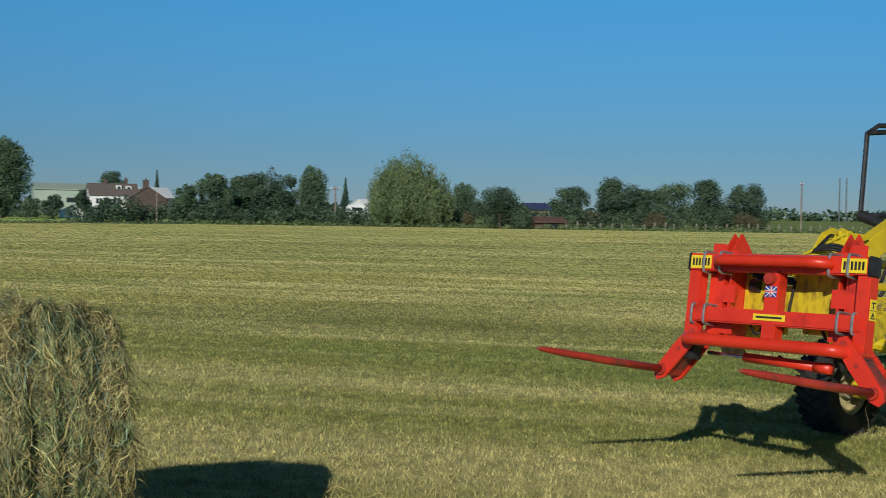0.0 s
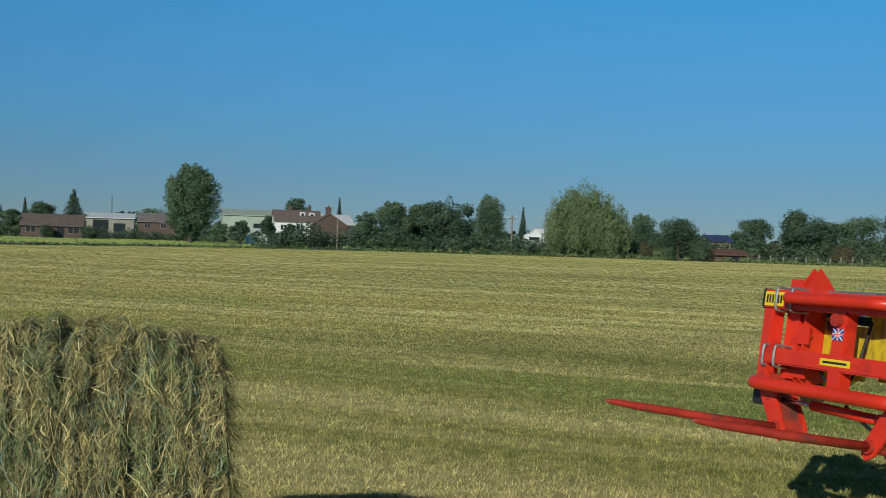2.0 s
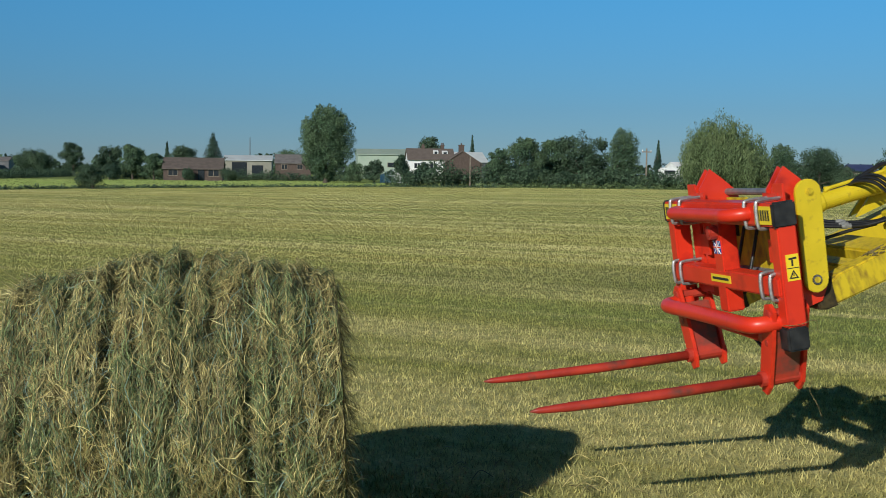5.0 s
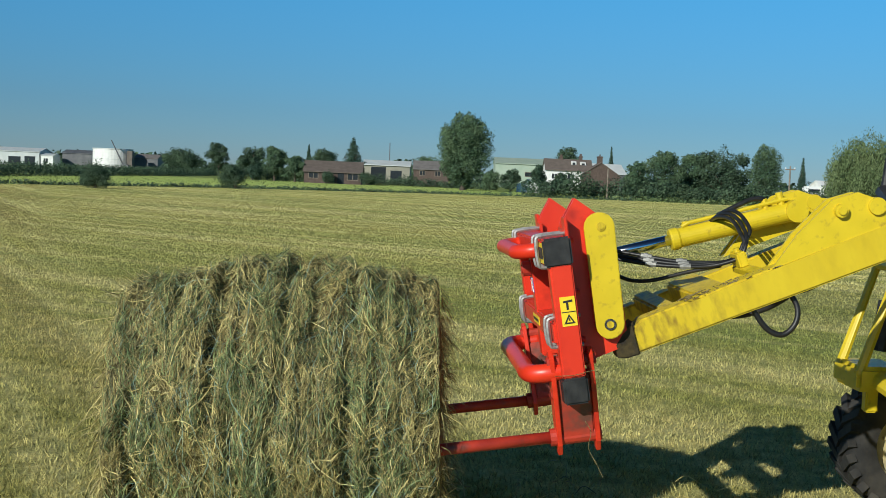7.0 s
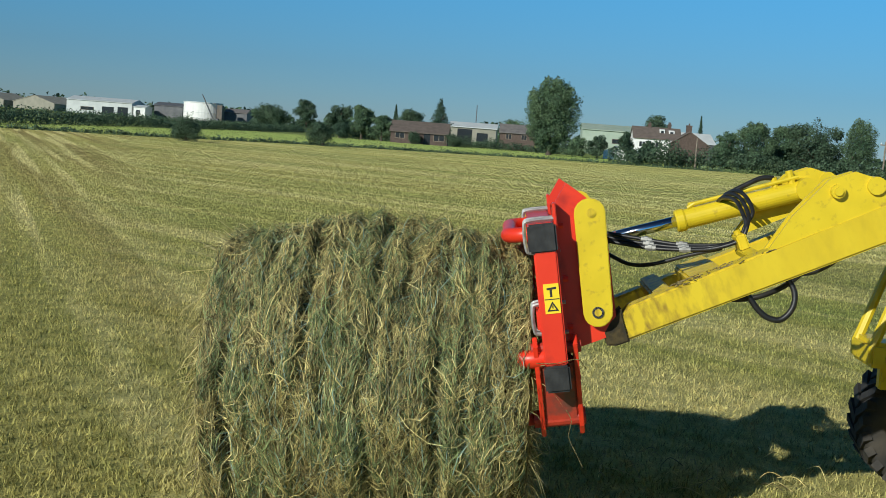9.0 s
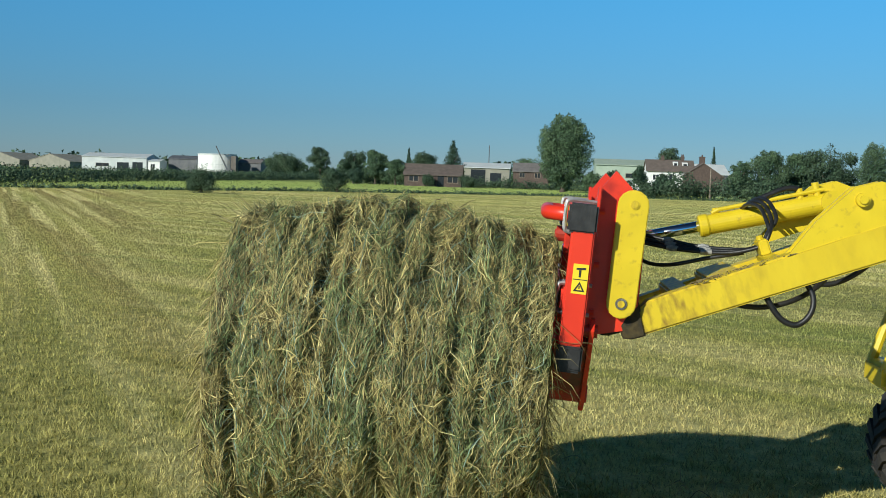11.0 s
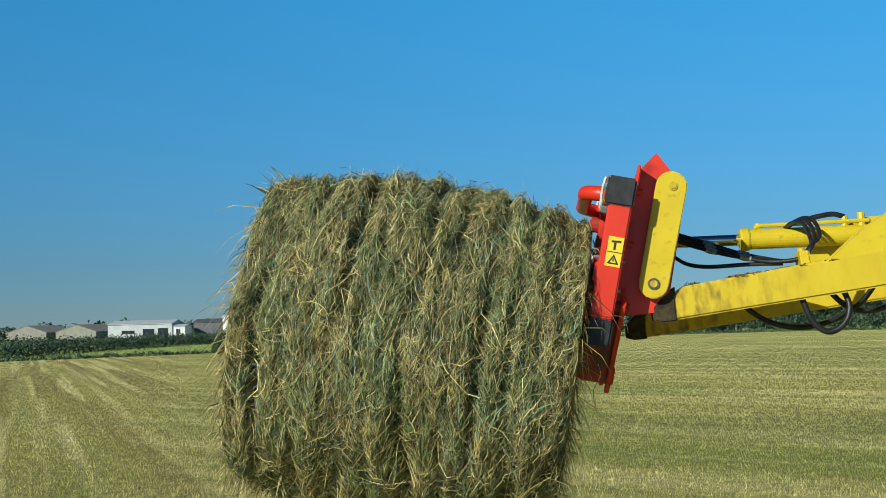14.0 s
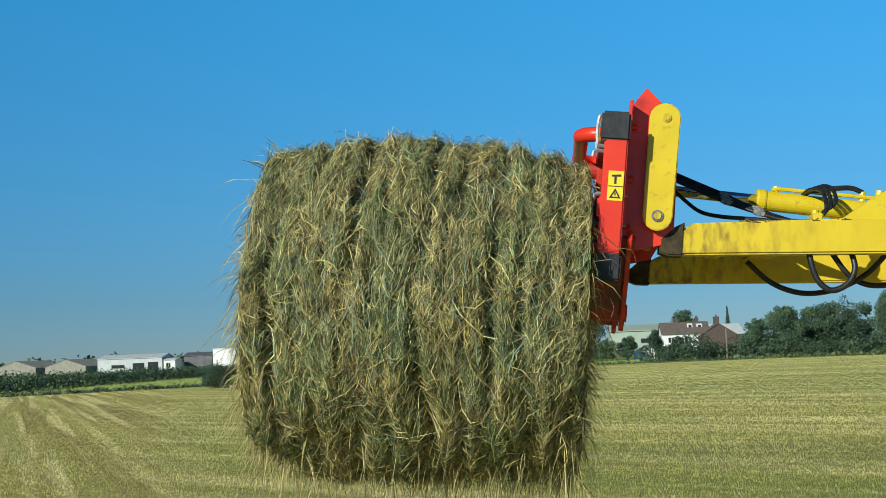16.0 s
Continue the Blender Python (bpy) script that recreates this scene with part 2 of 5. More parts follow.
M["brick"] = mat("red_brick", (0.080, 0.056, 0.046), (0.115, 0.082, 0.066), rough=0.85, scale=3, bump=0.3, rand=0.08)
M["tile"] = mat("roof_tile", (0.115, 0.092, 0.078), (0.155, 0.125, 0.105), rough=0.85, scale=1.4, bump=0.4, rand=0.1)
M["greytile"] = mat("grey_tile", (0.13, 0.12, 0.115), (0.19, 0.175, 0.165), rough=0.85, scale=1.4, bump=0.4)
M["render"] = mat("white_render", (0.70, 0.70, 0.68), (0.80, 0.80, 0.78), rough=0.8, scale=1.0, bump=0.1)
M["cladding"] = mat("pale_cladding", (0.50, 0.53, 0.53), (0.58, 0.61, 0.60), rough=0.6, scale=0.6, bump=0.1, rand=0.05)
M["greenclad"] = mat("pale_green_cladding", (0.32, 0.40, 0.31), (0.38, 0.45, 0.36), rough=0.6, scale=0.6, bump=0.1)
M["darkclad"] = mat("dark_cladding", (0.085, 0.09, 0.10), (0.13, 0.135, 0.14), rough=0.6, scale=0.6, bump=0.1)
M["shedroof"] = mat("fibre_cement", (0.24, 0.235, 0.19), (0.31, 0.295, 0.24), rough=0.9, scale=0.5, bump=0.2)
M["glassdark"] = mat("dark_window_doorway", (0.02, 0.025, 0.03), (0.035, 0.04, 0.045), rough=0.12, bump=0)
M["wood"] = mat("weathered_wood", (0.16, 0.13, 0.10), (0.28, 0.24, 0.19), rough=0.9, scale=6, bump=0.4)
M["redwood"] = mat("red_shed_boards", (0.10, 0.055, 0.042), (0.14, 0.075, 0.055), rough=0.85, scale=2, bump=0.3)
M["bluetarp"] = mat("blue_sheet", (0.035, 0.05, 0.12), (0.05, 0.065, 0.15), rough=0.6, scale=1, bump=0.2)
M["brownside"] = mat("brown_panel", (0.10, 0.085, 0.07), (0.14, 0.12, 0.10), rough=0.7, scale=1, bump=0.1)
gl = bpy.data.materials.new("cab_glass")
gl.use_nodes = True
gb = gl.node_tree.nodes["Principled BSDF"]
gb.inputs["Base Color"].default_value = (0.86, 0.92, 0.94, 1)
gb.inputs["Roughness"].default_value, gb.inputs["Transmission Weight"].default_value, gb.inputs["IOR"].default_value = 0.02, 1.0, 1.01
M["glass"] = gl


# ---- mesh helpers ----
def finish(name, bm, material, parent=None, label="", smooth=False):
    me = bpy.data.meshes.new(name)
    bm.normal_update()
    bm.to_mesh(me)
    bm.free()
    for mm in (material if isinstance(material, (list, tuple)) else [material]):
        me.materials.append(mm)
    if smooth:
        for p in me.polygons:
            p.use_smooth = True
    ob = new(name, me)
    if parent:
        ob.parent = parent
    if label:
        ob["label"] = label
    return ob


def part(name, bm, material, parent, label="", smooth=False):
    return finish(name, bm, material, parent, label, smooth)


def raw(name, verts, faces, material, parent=None, label=""):
    me = bpy.data.meshes.new(name)
    me.from_pydata(verts, [], faces)
    me.materials.append(material)
    ob = new(name, me)
    if parent:
        ob.parent = parent
    if label:
        ob["label"] = label
    return ob


def thing(name, x, y, z=0.0, rz=0.0):
    ob = new(name)
    ob.empty_display_size = 0.2
    ob.matrix_basis = pose(x, y, z, 0, 0, rz)
    return ob


def box(bm, x0, x1, y0, y1, z0, z1, bevel=0.0, m=None):
    vs = [bm.verts.new(((x0, x1)[i & 1], (y0, y1)[i >> 1 & 1], (z0, z1)[i >> 2 & 1])) for i in range(8)]
    fs = [bm.faces.new([vs[i] for i in f]) for f in ((0, 2, 3, 1), (4, 5, 7, 6), (0, 1, 5, 4), (2, 6, 7, 3), (0, 4, 6, 2), (1, 3, 7, 5))]
    if bevel:
        bmesh.ops.bevel(bm, geom=list({e for f in fs for e in f.edges}), offset=bevel, segments=2, affect='EDGES')
    if m:
        bmesh.ops.transform(bm, matrix=m, verts=[v for v in vs if v.is_valid])
    return bm


def prism(bm, pts, y0, y1, bevel=0.0):
    """A plate: an outline in x and z, from y0 to y1."""
    a = [bm.verts.new((x, y0, z)) for x, z in pts]
    b = [bm.verts.new((x, y1, z)) for x, z in pts]
    fs = [bm.faces.new(a), bm.faces.new(b[::-1])]
    n = len(pts)
    for i in range(n):
        fs.append(bm.faces.new((a[i], b[i], b[(i + 1) % n], a[(i + 1) % n])))
    bmesh.ops.recalc_face_normals(bm, faces=fs)
    if bevel:
        bmesh.ops.bevel(bm, geom=list({e for f in fs[:2] for e in f.edges}), offset=bevel, segments=2, affect='EDGES')
    return bm


def tube(bm, path, radius, n=10, caps=True):
    """A tube along points; radius is one number or one for each point."""
    path = [Vector(p) for p in path]
    rad = radius if isinstance(radius, (list, tuple)) else [radius] * len(path)
    rings, up = [], None
    for i, p in enumerate(path):
        d = (path[min(i + 1, len(path) - 1)] - path[max(i - 1, 0)]).normalized()
        if up is None:
            up = Vector((0, 0, 1)) if abs(d.z) < 0.9 else Vector((1, 0, 0))
        u = d.cross(up).normalized()
        up = u.cross(d).normalized()
        rings.append([bm.verts.new(p + (u * math.cos(2 * PI * k / n) + up * math.sin(2 * PI * k / n)) * rad[i]) for k in range(n)])
    for a, b in zip(rings, rings[1:]):
        for k in range(n):
            bm.faces.new((a[k], a[(k + 1) % n], b[(k + 1) % n], b[k]))
    if caps:
        bm.faces.new(rings[0][::-1])
        bm.faces.new(rings[-1])
    return bm


def smooth_path(pts, steps=6):
    """Points on a smooth curve through the given ones."""
    p = [Vector(q) for q in pts]
    p = [2 * p[0] - p[1]] + p + [2 * p[-1] - p[-2]]
    out = []
    for i in range(1, len(p) - 2):
        for k in range(steps):
            t = k / steps
            a, b, c, d = p[i - 1:i + 3]
            out.append(0.5 * (2 * b + (c - a) * t + (2 * a - 5 * b + 4 * c - d) * t * t + (3 * b - a - 3 * c + d) * t ** 3))
    return out + [p[-2]]


def disc(bm, x, z, y0, y1, r, n=16):
    return tube(bm, [(x, y0, z), (x, y1, z)], r, n)


B = bmesh.new

# ---- ground ----
# where the mown field ends: a rough grassy ditch, x and y
EDGE = [(-2500, 20), (-120, 40), (-60, 58), (-40, 70), (-27, 84), (-18, 104), (2, 126), (20, 131), (43, 126), (65, 116), (90, 108), (160, 95), (2500, 60)]


def edge_y(x):
    return float(np.interp(x, [p[0] for p in EDGE], [p[1] for p in EDGE]))


def build_ground():
    bm = B()
    top = [bm.verts.new((x, y, 0)) for x, y in EDGE]
    near = [bm.verts.new((x, -2500, 0)) for x, y in EDGE]
    far = [bm.verts.new((x, 4000, 0)) for x, y in EDGE]
    for i in range(len(EDGE) - 1):
        f = bm.faces.new((near[i], near[i + 1], top[i + 1], top[i]))
        g = bm.faces.new((top[i], top[i + 1], far[i + 1], far[i]))
        g.material_index = 1
    ob = finish("ground", bm, [M["field"], M["crop"]])
    tagged(ob, "mown hay field with straw and green swaths, green crop beyond", "field", kind="structure")


build_ground()


def blades(name, x0, x1, y0, y1, n, h, w, label, seed, material, clump=0.0, power=(1.0, 1.4), spread=None):
    r = np.random.default_rng(seed)
    y = y0 + (y1 - y0) * r.beta(*power, n)
    x = (-0.52 * y - 1.0) + (1.38 * y + 2.0) * r.random(n) if x0 is None else x0 + (x1 - x0) * r.random(n)
    if label.startswith("fresh"):
        keep = y > np.interp(x, [e[0] for e in EDGE], [e[1] for e in EDGE])
        x, y = x[keep], y[keep]
    else:
        keep = y < np.interp(x, [e[0] for e in EDGE], [e[1] for e in EDGE])
        x, y = x[keep], y[keep]
    n = len(x)
    if clump:
        # about a third of the blades gather in small tufts
        lead = np.where(r.random(n) < 0.35, r.integers(0, max(1, n // 9), n), np.arange(n))
        x, y = x[lead] + r.normal(0, clump, n), y[lead] + r.normal(0, clump, n)
    hh = h * (0.35 + 0.9 * r.random(n) ** 1.5)
    a = r.random(n) * 2 * PI if spread is None else -SUN_AZ + r.normal(0, spread, n)
    lean = r.normal(0, 0.55 if spread is None else 0.3, (n, 2)) * hh[:, None]
    dx, dy = np.cos(a) * w * 0.5, np.sin(a) * w * 0.5
    v = np.empty((n, 3, 3))
    v[:, 0] = np.stack([x - dx, y - dy, 0 * x - 0.004], 1)
    v[:, 1] = np.stack([x + dx, y + dy, 0 * x - 0.004], 1)
    v[:, 2] = np.stack([x + lean[:, 0], y + lean[:, 1], hh], 1)
    ob = raw(name, v.reshape(-1, 3).tolist(), np.arange(3 * n).reshape(-1, 3).tolist(), material)
    tagged(ob, label, "grass", kind="stuff")


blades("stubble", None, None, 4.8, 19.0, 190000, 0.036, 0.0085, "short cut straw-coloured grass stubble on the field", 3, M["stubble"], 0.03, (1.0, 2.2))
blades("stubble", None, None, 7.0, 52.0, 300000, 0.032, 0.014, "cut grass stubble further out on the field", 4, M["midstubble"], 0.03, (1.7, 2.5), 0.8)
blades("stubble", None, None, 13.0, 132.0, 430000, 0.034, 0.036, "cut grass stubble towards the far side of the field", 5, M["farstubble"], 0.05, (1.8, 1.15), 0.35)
blades("crop_blades", -75.0, 24.0, 76.0, 200.0, 60000, 0.10, 0.13, "fresh green crop beyond the ditch", 6, M["cropblade"], 0.06, (1.0, 1.4), 0.35)


# ---- leaves ----
def leaf_mesh(blobs, n, size, seed, hang=0.0, fill=0.55):
    """Leaf sprays on and in a set of ellipsoids (x, y, z, rx, ry, rz)."""
    r = np.random.default_rng(seed)
    bl = np.array(blobs, float)
    area = (bl[:, 3] * bl[:, 5]) ** 0.9
    k = r.choice(len(bl), n, p=area / area.sum())
    d = r.normal(size=(n, 3))
    d /= np.linalg.norm(d, axis=1)[:, None]
    rad = 1 - fill * r.random(n) ** 2.2 + r.normal(0, 0.05, n)
    lump = 1 + 0.20 * np.sin(d[:, 0] * 7 + k) * np.sin(d[:, 2] * 6 + 2 * k) + 0.10 * np.sin(d[:, 1] * 13 + d[:, 2] * 11 + k)
    c = bl[k, :3] + d * bl[k, 3:6] * (rad * lump)[:, None]
    c[:, 2] = np.maximum(c[:, 2], 0.02)
    s = size * (0.5 + r.random(n))
    nrm = d + r.normal(size=(n, 3)) * 0.55
    nrm /= np.linalg.norm(nrm, axis=1)[:, None]
    u = np.cross(nrm, r.normal(size=(n, 3)))
    u /= np.linalg.norm(u, axis=1)[:, None]
    w = np.cross(nrm, u)
    if hang:
        u = u * (1 - hang) + np.array([0, 0, -1.0]) * hang
        u /= np.linalg.norm(u, axis=1)[:, None]
        w = np.cross(nrm, u)
        w /= np.linalg.norm(w, axis=1)[:, None] + 1e-9
    la, lb = (s * (1 + 1.5 * hang))[:, None], (s * (0.8 - 0.3 * hang))[:, None]
    v = np.empty((n, 4, 3))
    v[:, 0], v[:, 1], v[:, 2], v[:, 3] = c - u * la * 0.5, c + w * lb * 0.5, c + u * la * 0.5, c - w * lb * 0.5
    v[:, :, 2] = np.maximum(v[:, :, 2], 0.0)
    return v.reshape(-1, 3).tolist(), np.arange(4 * n).reshape(-1, 4).tolist()


def tree(name, x, y, h, w, style, material, label, seed, n=2600, size=0.42, trunk=0.25, group=""):
    """A tree of height h and crown width w, with a tapered trunk, limbs and a lumpy crown."""
    r = random.Random(seed)
    if not group and 20 < x < 40 and 130 < y < 150:
        group = "trees of the hedgerow"
    if not group and 65 < x < 95 and 130 < y < 145:
        group = "trees at the far corner"
    ob = thing(name, x, y)
    blobs, base = [], h * trunk
    if style == "round":
        for i in range(26):
            a, q = r.uniform(0, 2 * PI), r.uniform(0.16, 0.44) * w
            z = r.uniform(base + 0.08 * h, h * 0.92)
            f = 1 - 0.85 * max(0, (z / h - 0.60) / 0.40) ** 1.3
            s = r.uniform(0.09, 0.20) * w
            blobs.append((math.cos(a) * q * f, math.sin(a) * q * f, min(z, h - s * 0.8), s, s, s * 0.85))
        blobs.append((0, 0, (h + base) / 2 - 0.04 * h, w * 0.30, w * 0.30, (h - base) * 0.40))
    elif style == "poplar":
        for i in range(34):
            z = h * (0.07 + 0.86 * i / 33)
            q = w * 0.5 * float(np.interp(z / h, [0, 0.1, 0.25, 0.45, 0.62, 0.8, 0.92, 1], [0.22, 0.38, 0.76, 1.0, 0.98, 0.76, 0.48, 0.15]))
            a = i * 2.4
            q *= r.uniform(0.82, 1.12)
            s = max(0.08 * w, q * r.uniform(0.28, 0.46))
            blobs.append((math.cos(a) * (q - s), math.sin(a) * (q - s), min(z, h - s), s, s, s * 1.1))
        blobs.append((0, 0, h * 0.52, w * 0.32, w * 0.32, h * 0.38))
    elif style == "cone":
        for i in range(12):
            z = h * (0.06 + 0.90 * i / 11)
            q = w * 0.5 * (1.04 - z / h) + 0.08
            blobs.append((r.uniform(-.1, .1) * q, r.uniform(-.1, .1) * q, min(z, h - 0.2), q, q, h * 0.085))
    elif style == "willow":
        for i in range(26):
            a, q = i * 2.4, math.sqrt((i + 0.5) / 26) * 0.41 * w
            top = h * (1 - 0.58 * (q / (0.5 * w)) ** 1.9) * r.uniform(0.80, 1.0) * (1.0 - 0.10 * math.cos(a) * q / (0.4 * w))
            s = r.uniform(0.07, 0.12) * w
            blobs.append((math.cos(a) * q, math.sin(a) * q, top * 0.54, s, s, top * 0.44))
        blobs.append((-0.08 * w, 0, h * 0.55, w * 0.26, w * 0.26, h * 0.42))
    elif style == "bush":
        for i in range(9):
            a, q = r.uniform(0, 2 * PI), r.uniform(0.1, 0.33) * w
            s = r.uniform(0.16, 0.26) * w
            blobs.append((math.cos(a) * q, math.sin(a) * q, r.uniform(0.25, 0.72) * h, s, s, min(s, h * 0.28)))
        blobs.append((0, 0, h * 0.45, w * 0.36, w * 0.36, h * 0.5))
    v, f = leaf_mesh(blobs, int(n * 6.4), size * 0.42, seed, hang=0.62 if style == "willow" else 0.0)
    raw("crown", v, f, material, ob)
    bm = B()
    tr = 0.026 * h + 0.05
    tube(bm, [(0, 0, -0.05), (0.02 * w, 0, base * 0.6), (0, 0.01 * w, base * 1.3 + 0.1), (0.02 * w, 0, h * 0.8)], [tr * 1.3, tr, tr * 0.8, tr * 0.15], 8)
    for i in range(5):
        a, z = i * 1.3 + seed, base + (h - base) * (0.08 + 0.1 * i)
        tube(bm, [(0, 0, z), (math.cos(a) * w * 0.16, math.sin(a) * w * 0.16, z + h * 0.07), (math.cos(a) * w * 0.32, math.sin(a) * w * 0.32, z + h * 0.17)], [tr * 0.45, tr * 0.3, 0.02], 6)
    part("trunk", bm, M["bark"], ob, smooth=True)
    tagged(ob, label, "tree", group)
    return ob


def hedge(name, pts, h, depth, n, size, material, label, seed, rough=0.3):
    """Bushy growth along a line of (x, y)."""
    r = np.random.default_rng(seed)
    p = np.array(pts, float)
    seg = np.linalg.norm(np.diff(p, axis=0), axis=1)
    s = np.concatenate([[0], np.cumsum(seg)])
    blobs, q = [], 0.0
    while q < s[-1]:
        cx, cy = np.interp(q, s, p[:, 0]), np.interp(q, s, p[:, 1])
        hh = h * (1 + rough * r.normal())
        hh = max(0.35 * h, hh)
        blobs.append((cx, cy + r.normal(0, depth * 0.25), hh * 0.45, hh * 0.7, depth * 0.5, hh * 0.52))
        q += hh * 0.55
    v, f = leaf_mesh(blobs, n, size, seed)
    ob = raw(name, v, f, material)
    tagged(ob, label, "hedge", kind="stuff")


def verge(name, x0, x1, step, h, n, size, material, label, seed, off=0.0):
    xs = np.arange(x0, x1, step)
    hedge(name, [(x, edge_y(x) + off) for x in xs], h, 1.2, n, size, material, label, seed, 0.5)


verge("ditch_growth", -70, 22, 2, 0.20, 10000, 0.14, M["leafdark"], "dark rough grass and weeds along the ditch", 11)
verge("rough_grass", 18, 110, 2, 0.40, 6000, 0.20, M["leafwillow"], "pale rough grass along the far side of the field", 12, 1.0)
hedge("far_hedge", [(-39, 82), (-42, 100), (-43, 122), (-43.5, 142), (-45, 170), (-46, 210), (-49, 270)], 1.45, 2.0, 34000, 0.17, M["leafdark"], "long dark clipped hedge beyond the green crop", 13, 0.06)
hedge("hedgerow", [(10, 138), (18, 141), (30, 140), (40, 138), (52, 135)], 1.95, 3.0, 34000, 0.19, M["leafdark"], "overgrown mixed hedgerow at the end of the field", 14, 0.2)
hedge("brambles", [(55, 131), (66, 135), (80, 136), (95, 136)], 1.9, 2.5, 14000, 0.2, M["leafdark"], "low dark brambles under the trees", 15, 0.35)
hedge("shrubs", [(-30, 205), (-14, 206), (0, 200), (8, 195)], 1.15, 2.5, 12000, 0.2, M["leafdark"], "dark shrubs in front of the houses", 16, 0.35)
hedge("distant_woods", [(120, 700), (260, 690), (420, 660), (640, 620)], 7.0, 10, 5000, 2.6, M["leafdark"], "distant line of woods on the horizon", 17, 0.25)
hedge("distant_trees", [(-420, 640), (-260, 640), (-120, 620), (20, 600), (140, 590)], 6.0, 10, 7000, 2.2, M["leafdark"], "distant line of trees behind the buildings", 18, 0.3)

G, D, W, K, BR = M["leaf"], M["leafdark"], M["leafwillow"], M["leafblue"], M["leafbrown"]
tree("poplar", 2.6, 168, 10.5, 7.4, "poplar", G, "tall broad poplar tree with dense green crown", 21, 6500, 0.42, 0.08)
tree("willow_tree", 45.9, 133.5, 8.2, 11.2, "willow", W, "large weeping willow with trailing yellow-green branches", 22, 9000, 0.30, 0.15)
tree("bush", -22.2, 80, 1.85, 2.1, "bush", D, "dark round hawthorn bush by the ditch", 23, 1600, 0.17, 0.1)
tree("bush", -16.9, 102, 2.1, 2.6, "bush", D, "dark round hawthorn bush beside the ditch", 24, 1800, 0.18, 0.1)
tree("tree", 21.7, 141, 4.5, 3.4, "round", G, "small rounded green tree in the hedgerow", 25, 1800, 0.32, 0.1)
tree("tree", 25.3, 144, 5.9, 4.8, "round", G, "broad green tree rising from the hedgerow", 26, 2400, 0.36, 0.12)
tree("tree", 29.0, 147, 5.6, 4.6, "round", G, "bushy green tree in the hedgerow", 27, 2200, 0.36, 0.12)
tree("oak_tree", 32.2, 145, 7.1, 6.6, "round", D, "dark spreading oak in the hedgerow", 28, 3400, 0.38, 0.12)
tree("birch_tree", 36.5, 142, 7.0, 4.2, "poplar", G, "tall narrow tree with drooping branches", 29, 3000, 0.28, 0.15)
tree("tree", 66.9, 171, 6.2, 4.6, "poplar", G, "green tree behind the willow", 30, 1500, 0.4, 0.15)
tree("hawthorn_tree", 51.9, 122.5, 4.35, 6.6, "round", D, "dark wide hawthorn at the edge of the field", 31, 4200, 0.27, 0.1)
tree("tree", 84.4, 171, 5.9, 6.0, "round", D, "dark rounded tree among the scrub", 32, 2000, 0.42, 0.2)
tree("tree", 73.9, 137, 6.2, 7.4, "round", D, "tall domed tree at the field side", 33, 3400, 0.36, 0.15)
tree("tree", 79.0, 138, 4.9, 6.8, "round", G, "lower green tree beside a domed one", 34, 2200, 0.36, 0.12)
tree("ash_tree", 84.3, 141, 6.2, 6.2, "round", G, "open-crowned ash tree by the field", 35, 1600, 0.36, 0.2)
tree("tree", 88.0, 138, 6.3, 6.8, "round", D, "tall tree in the field-side group", 36, 2200, 0.36, 0.15)
tree("tree", 91.6, 136, 5.9, 6.8, "round", D, "dense tree at the end of the group", 37, 2200, 0.36, 0.12)
tree("bush", 77.0, 133, 2.3, 3.2, "bush", BR, "small brownish thorn bush by the fence", 38, 1200, 0.24, 0.1)
tree("bush", 89.0, 132, 2.3, 4.2, "bush", BR, "wide brownish thorn bush under the trees", 39, 1400, 0.24, 0.1)
tree("bush", 69.0, 135, 2.2, 3.4, "bush", BR, "tangled brown and green bush", 40, 1200, 0.24, 0.1)
tree("bush", 51.0, 129, 2.0, 2.2, "bush", BR, "rust-tinted bush at the foot of the willow", 41, 900, 0.22, 0.1)
tree("cypress", 40.0, 300, 10.3, 2.4, "cone", K, "slim dark cypress behind the house", 42, 900, 0.5, 0.05)
tree("cypress", 66.2, 231, 7.7, 2.2, "cone", K, "slim cypress behind the hedgerow", 43, 900, 0.42, 0.05)
tree("bush", -17.2, 187, 2.0, 2.2, "bush", D, "dark garden shrub in front of the bungalow", 57, 900, 0.26, 0.1)
tree("bush", -11.4, 188, 2.0, 3.4, "bush", D, "wide dark shrub beside the bungalow", 58, 1100, 0.26, 0.1)
tree("conifer", -15.6, 216, 7.6, 6.0, "cone", K, "ragged conifer behind the bungalow", 44, 1300, 0.45, 0.05)
tree("cypress", -28.1, 261, 7.0, 1.9, "cone", K, "slim conifer behind the round trees", 45, 700, 0.5, 0.05)
tree("tree", 29.8, 300, 10.2, 9.0, "round", D, "broad domed tree rising behind the house", 46, 2200, 0.6, 0.2)
tree("tree", -23.4, 252, 6.3, 7.4, "round", D, "dark rounded tree behind the bungalow", 47, 1700, 0.5, 0.15)
tree("tree", -62.6, 300, 5.9, 11.5, "round", D, "wide dark tree by the works", 48, 2200, 0.55, 0.1)
tree("tree", -54.0, 301, 7.7, 6.0, "round", D, "taller dark tree by the works", 49, 1600, 0.55, 0.1)
tree("tree", -30.4, 200, 5.7, 4.4, "round", D, "dark tree beside the crop", 50, 1800, 0.42, 0.1)
tree("tree", -26.4, 196, 5.4, 4.2, "round", G, "green tree beside the bungalow garden", 51, 1800, 0.42, 0.1)
tree("tree", -22.6, 191, 4.2, 3.6, "round", M["leaf"], "brighter green garden tree", 52, 1700, 0.36, 0.1)
tree("bush", -28.4, 190, 2.6, 3.0, "bush", K, "grey-green garden conifer bush", 53, 1000, 0.3, 0.1)
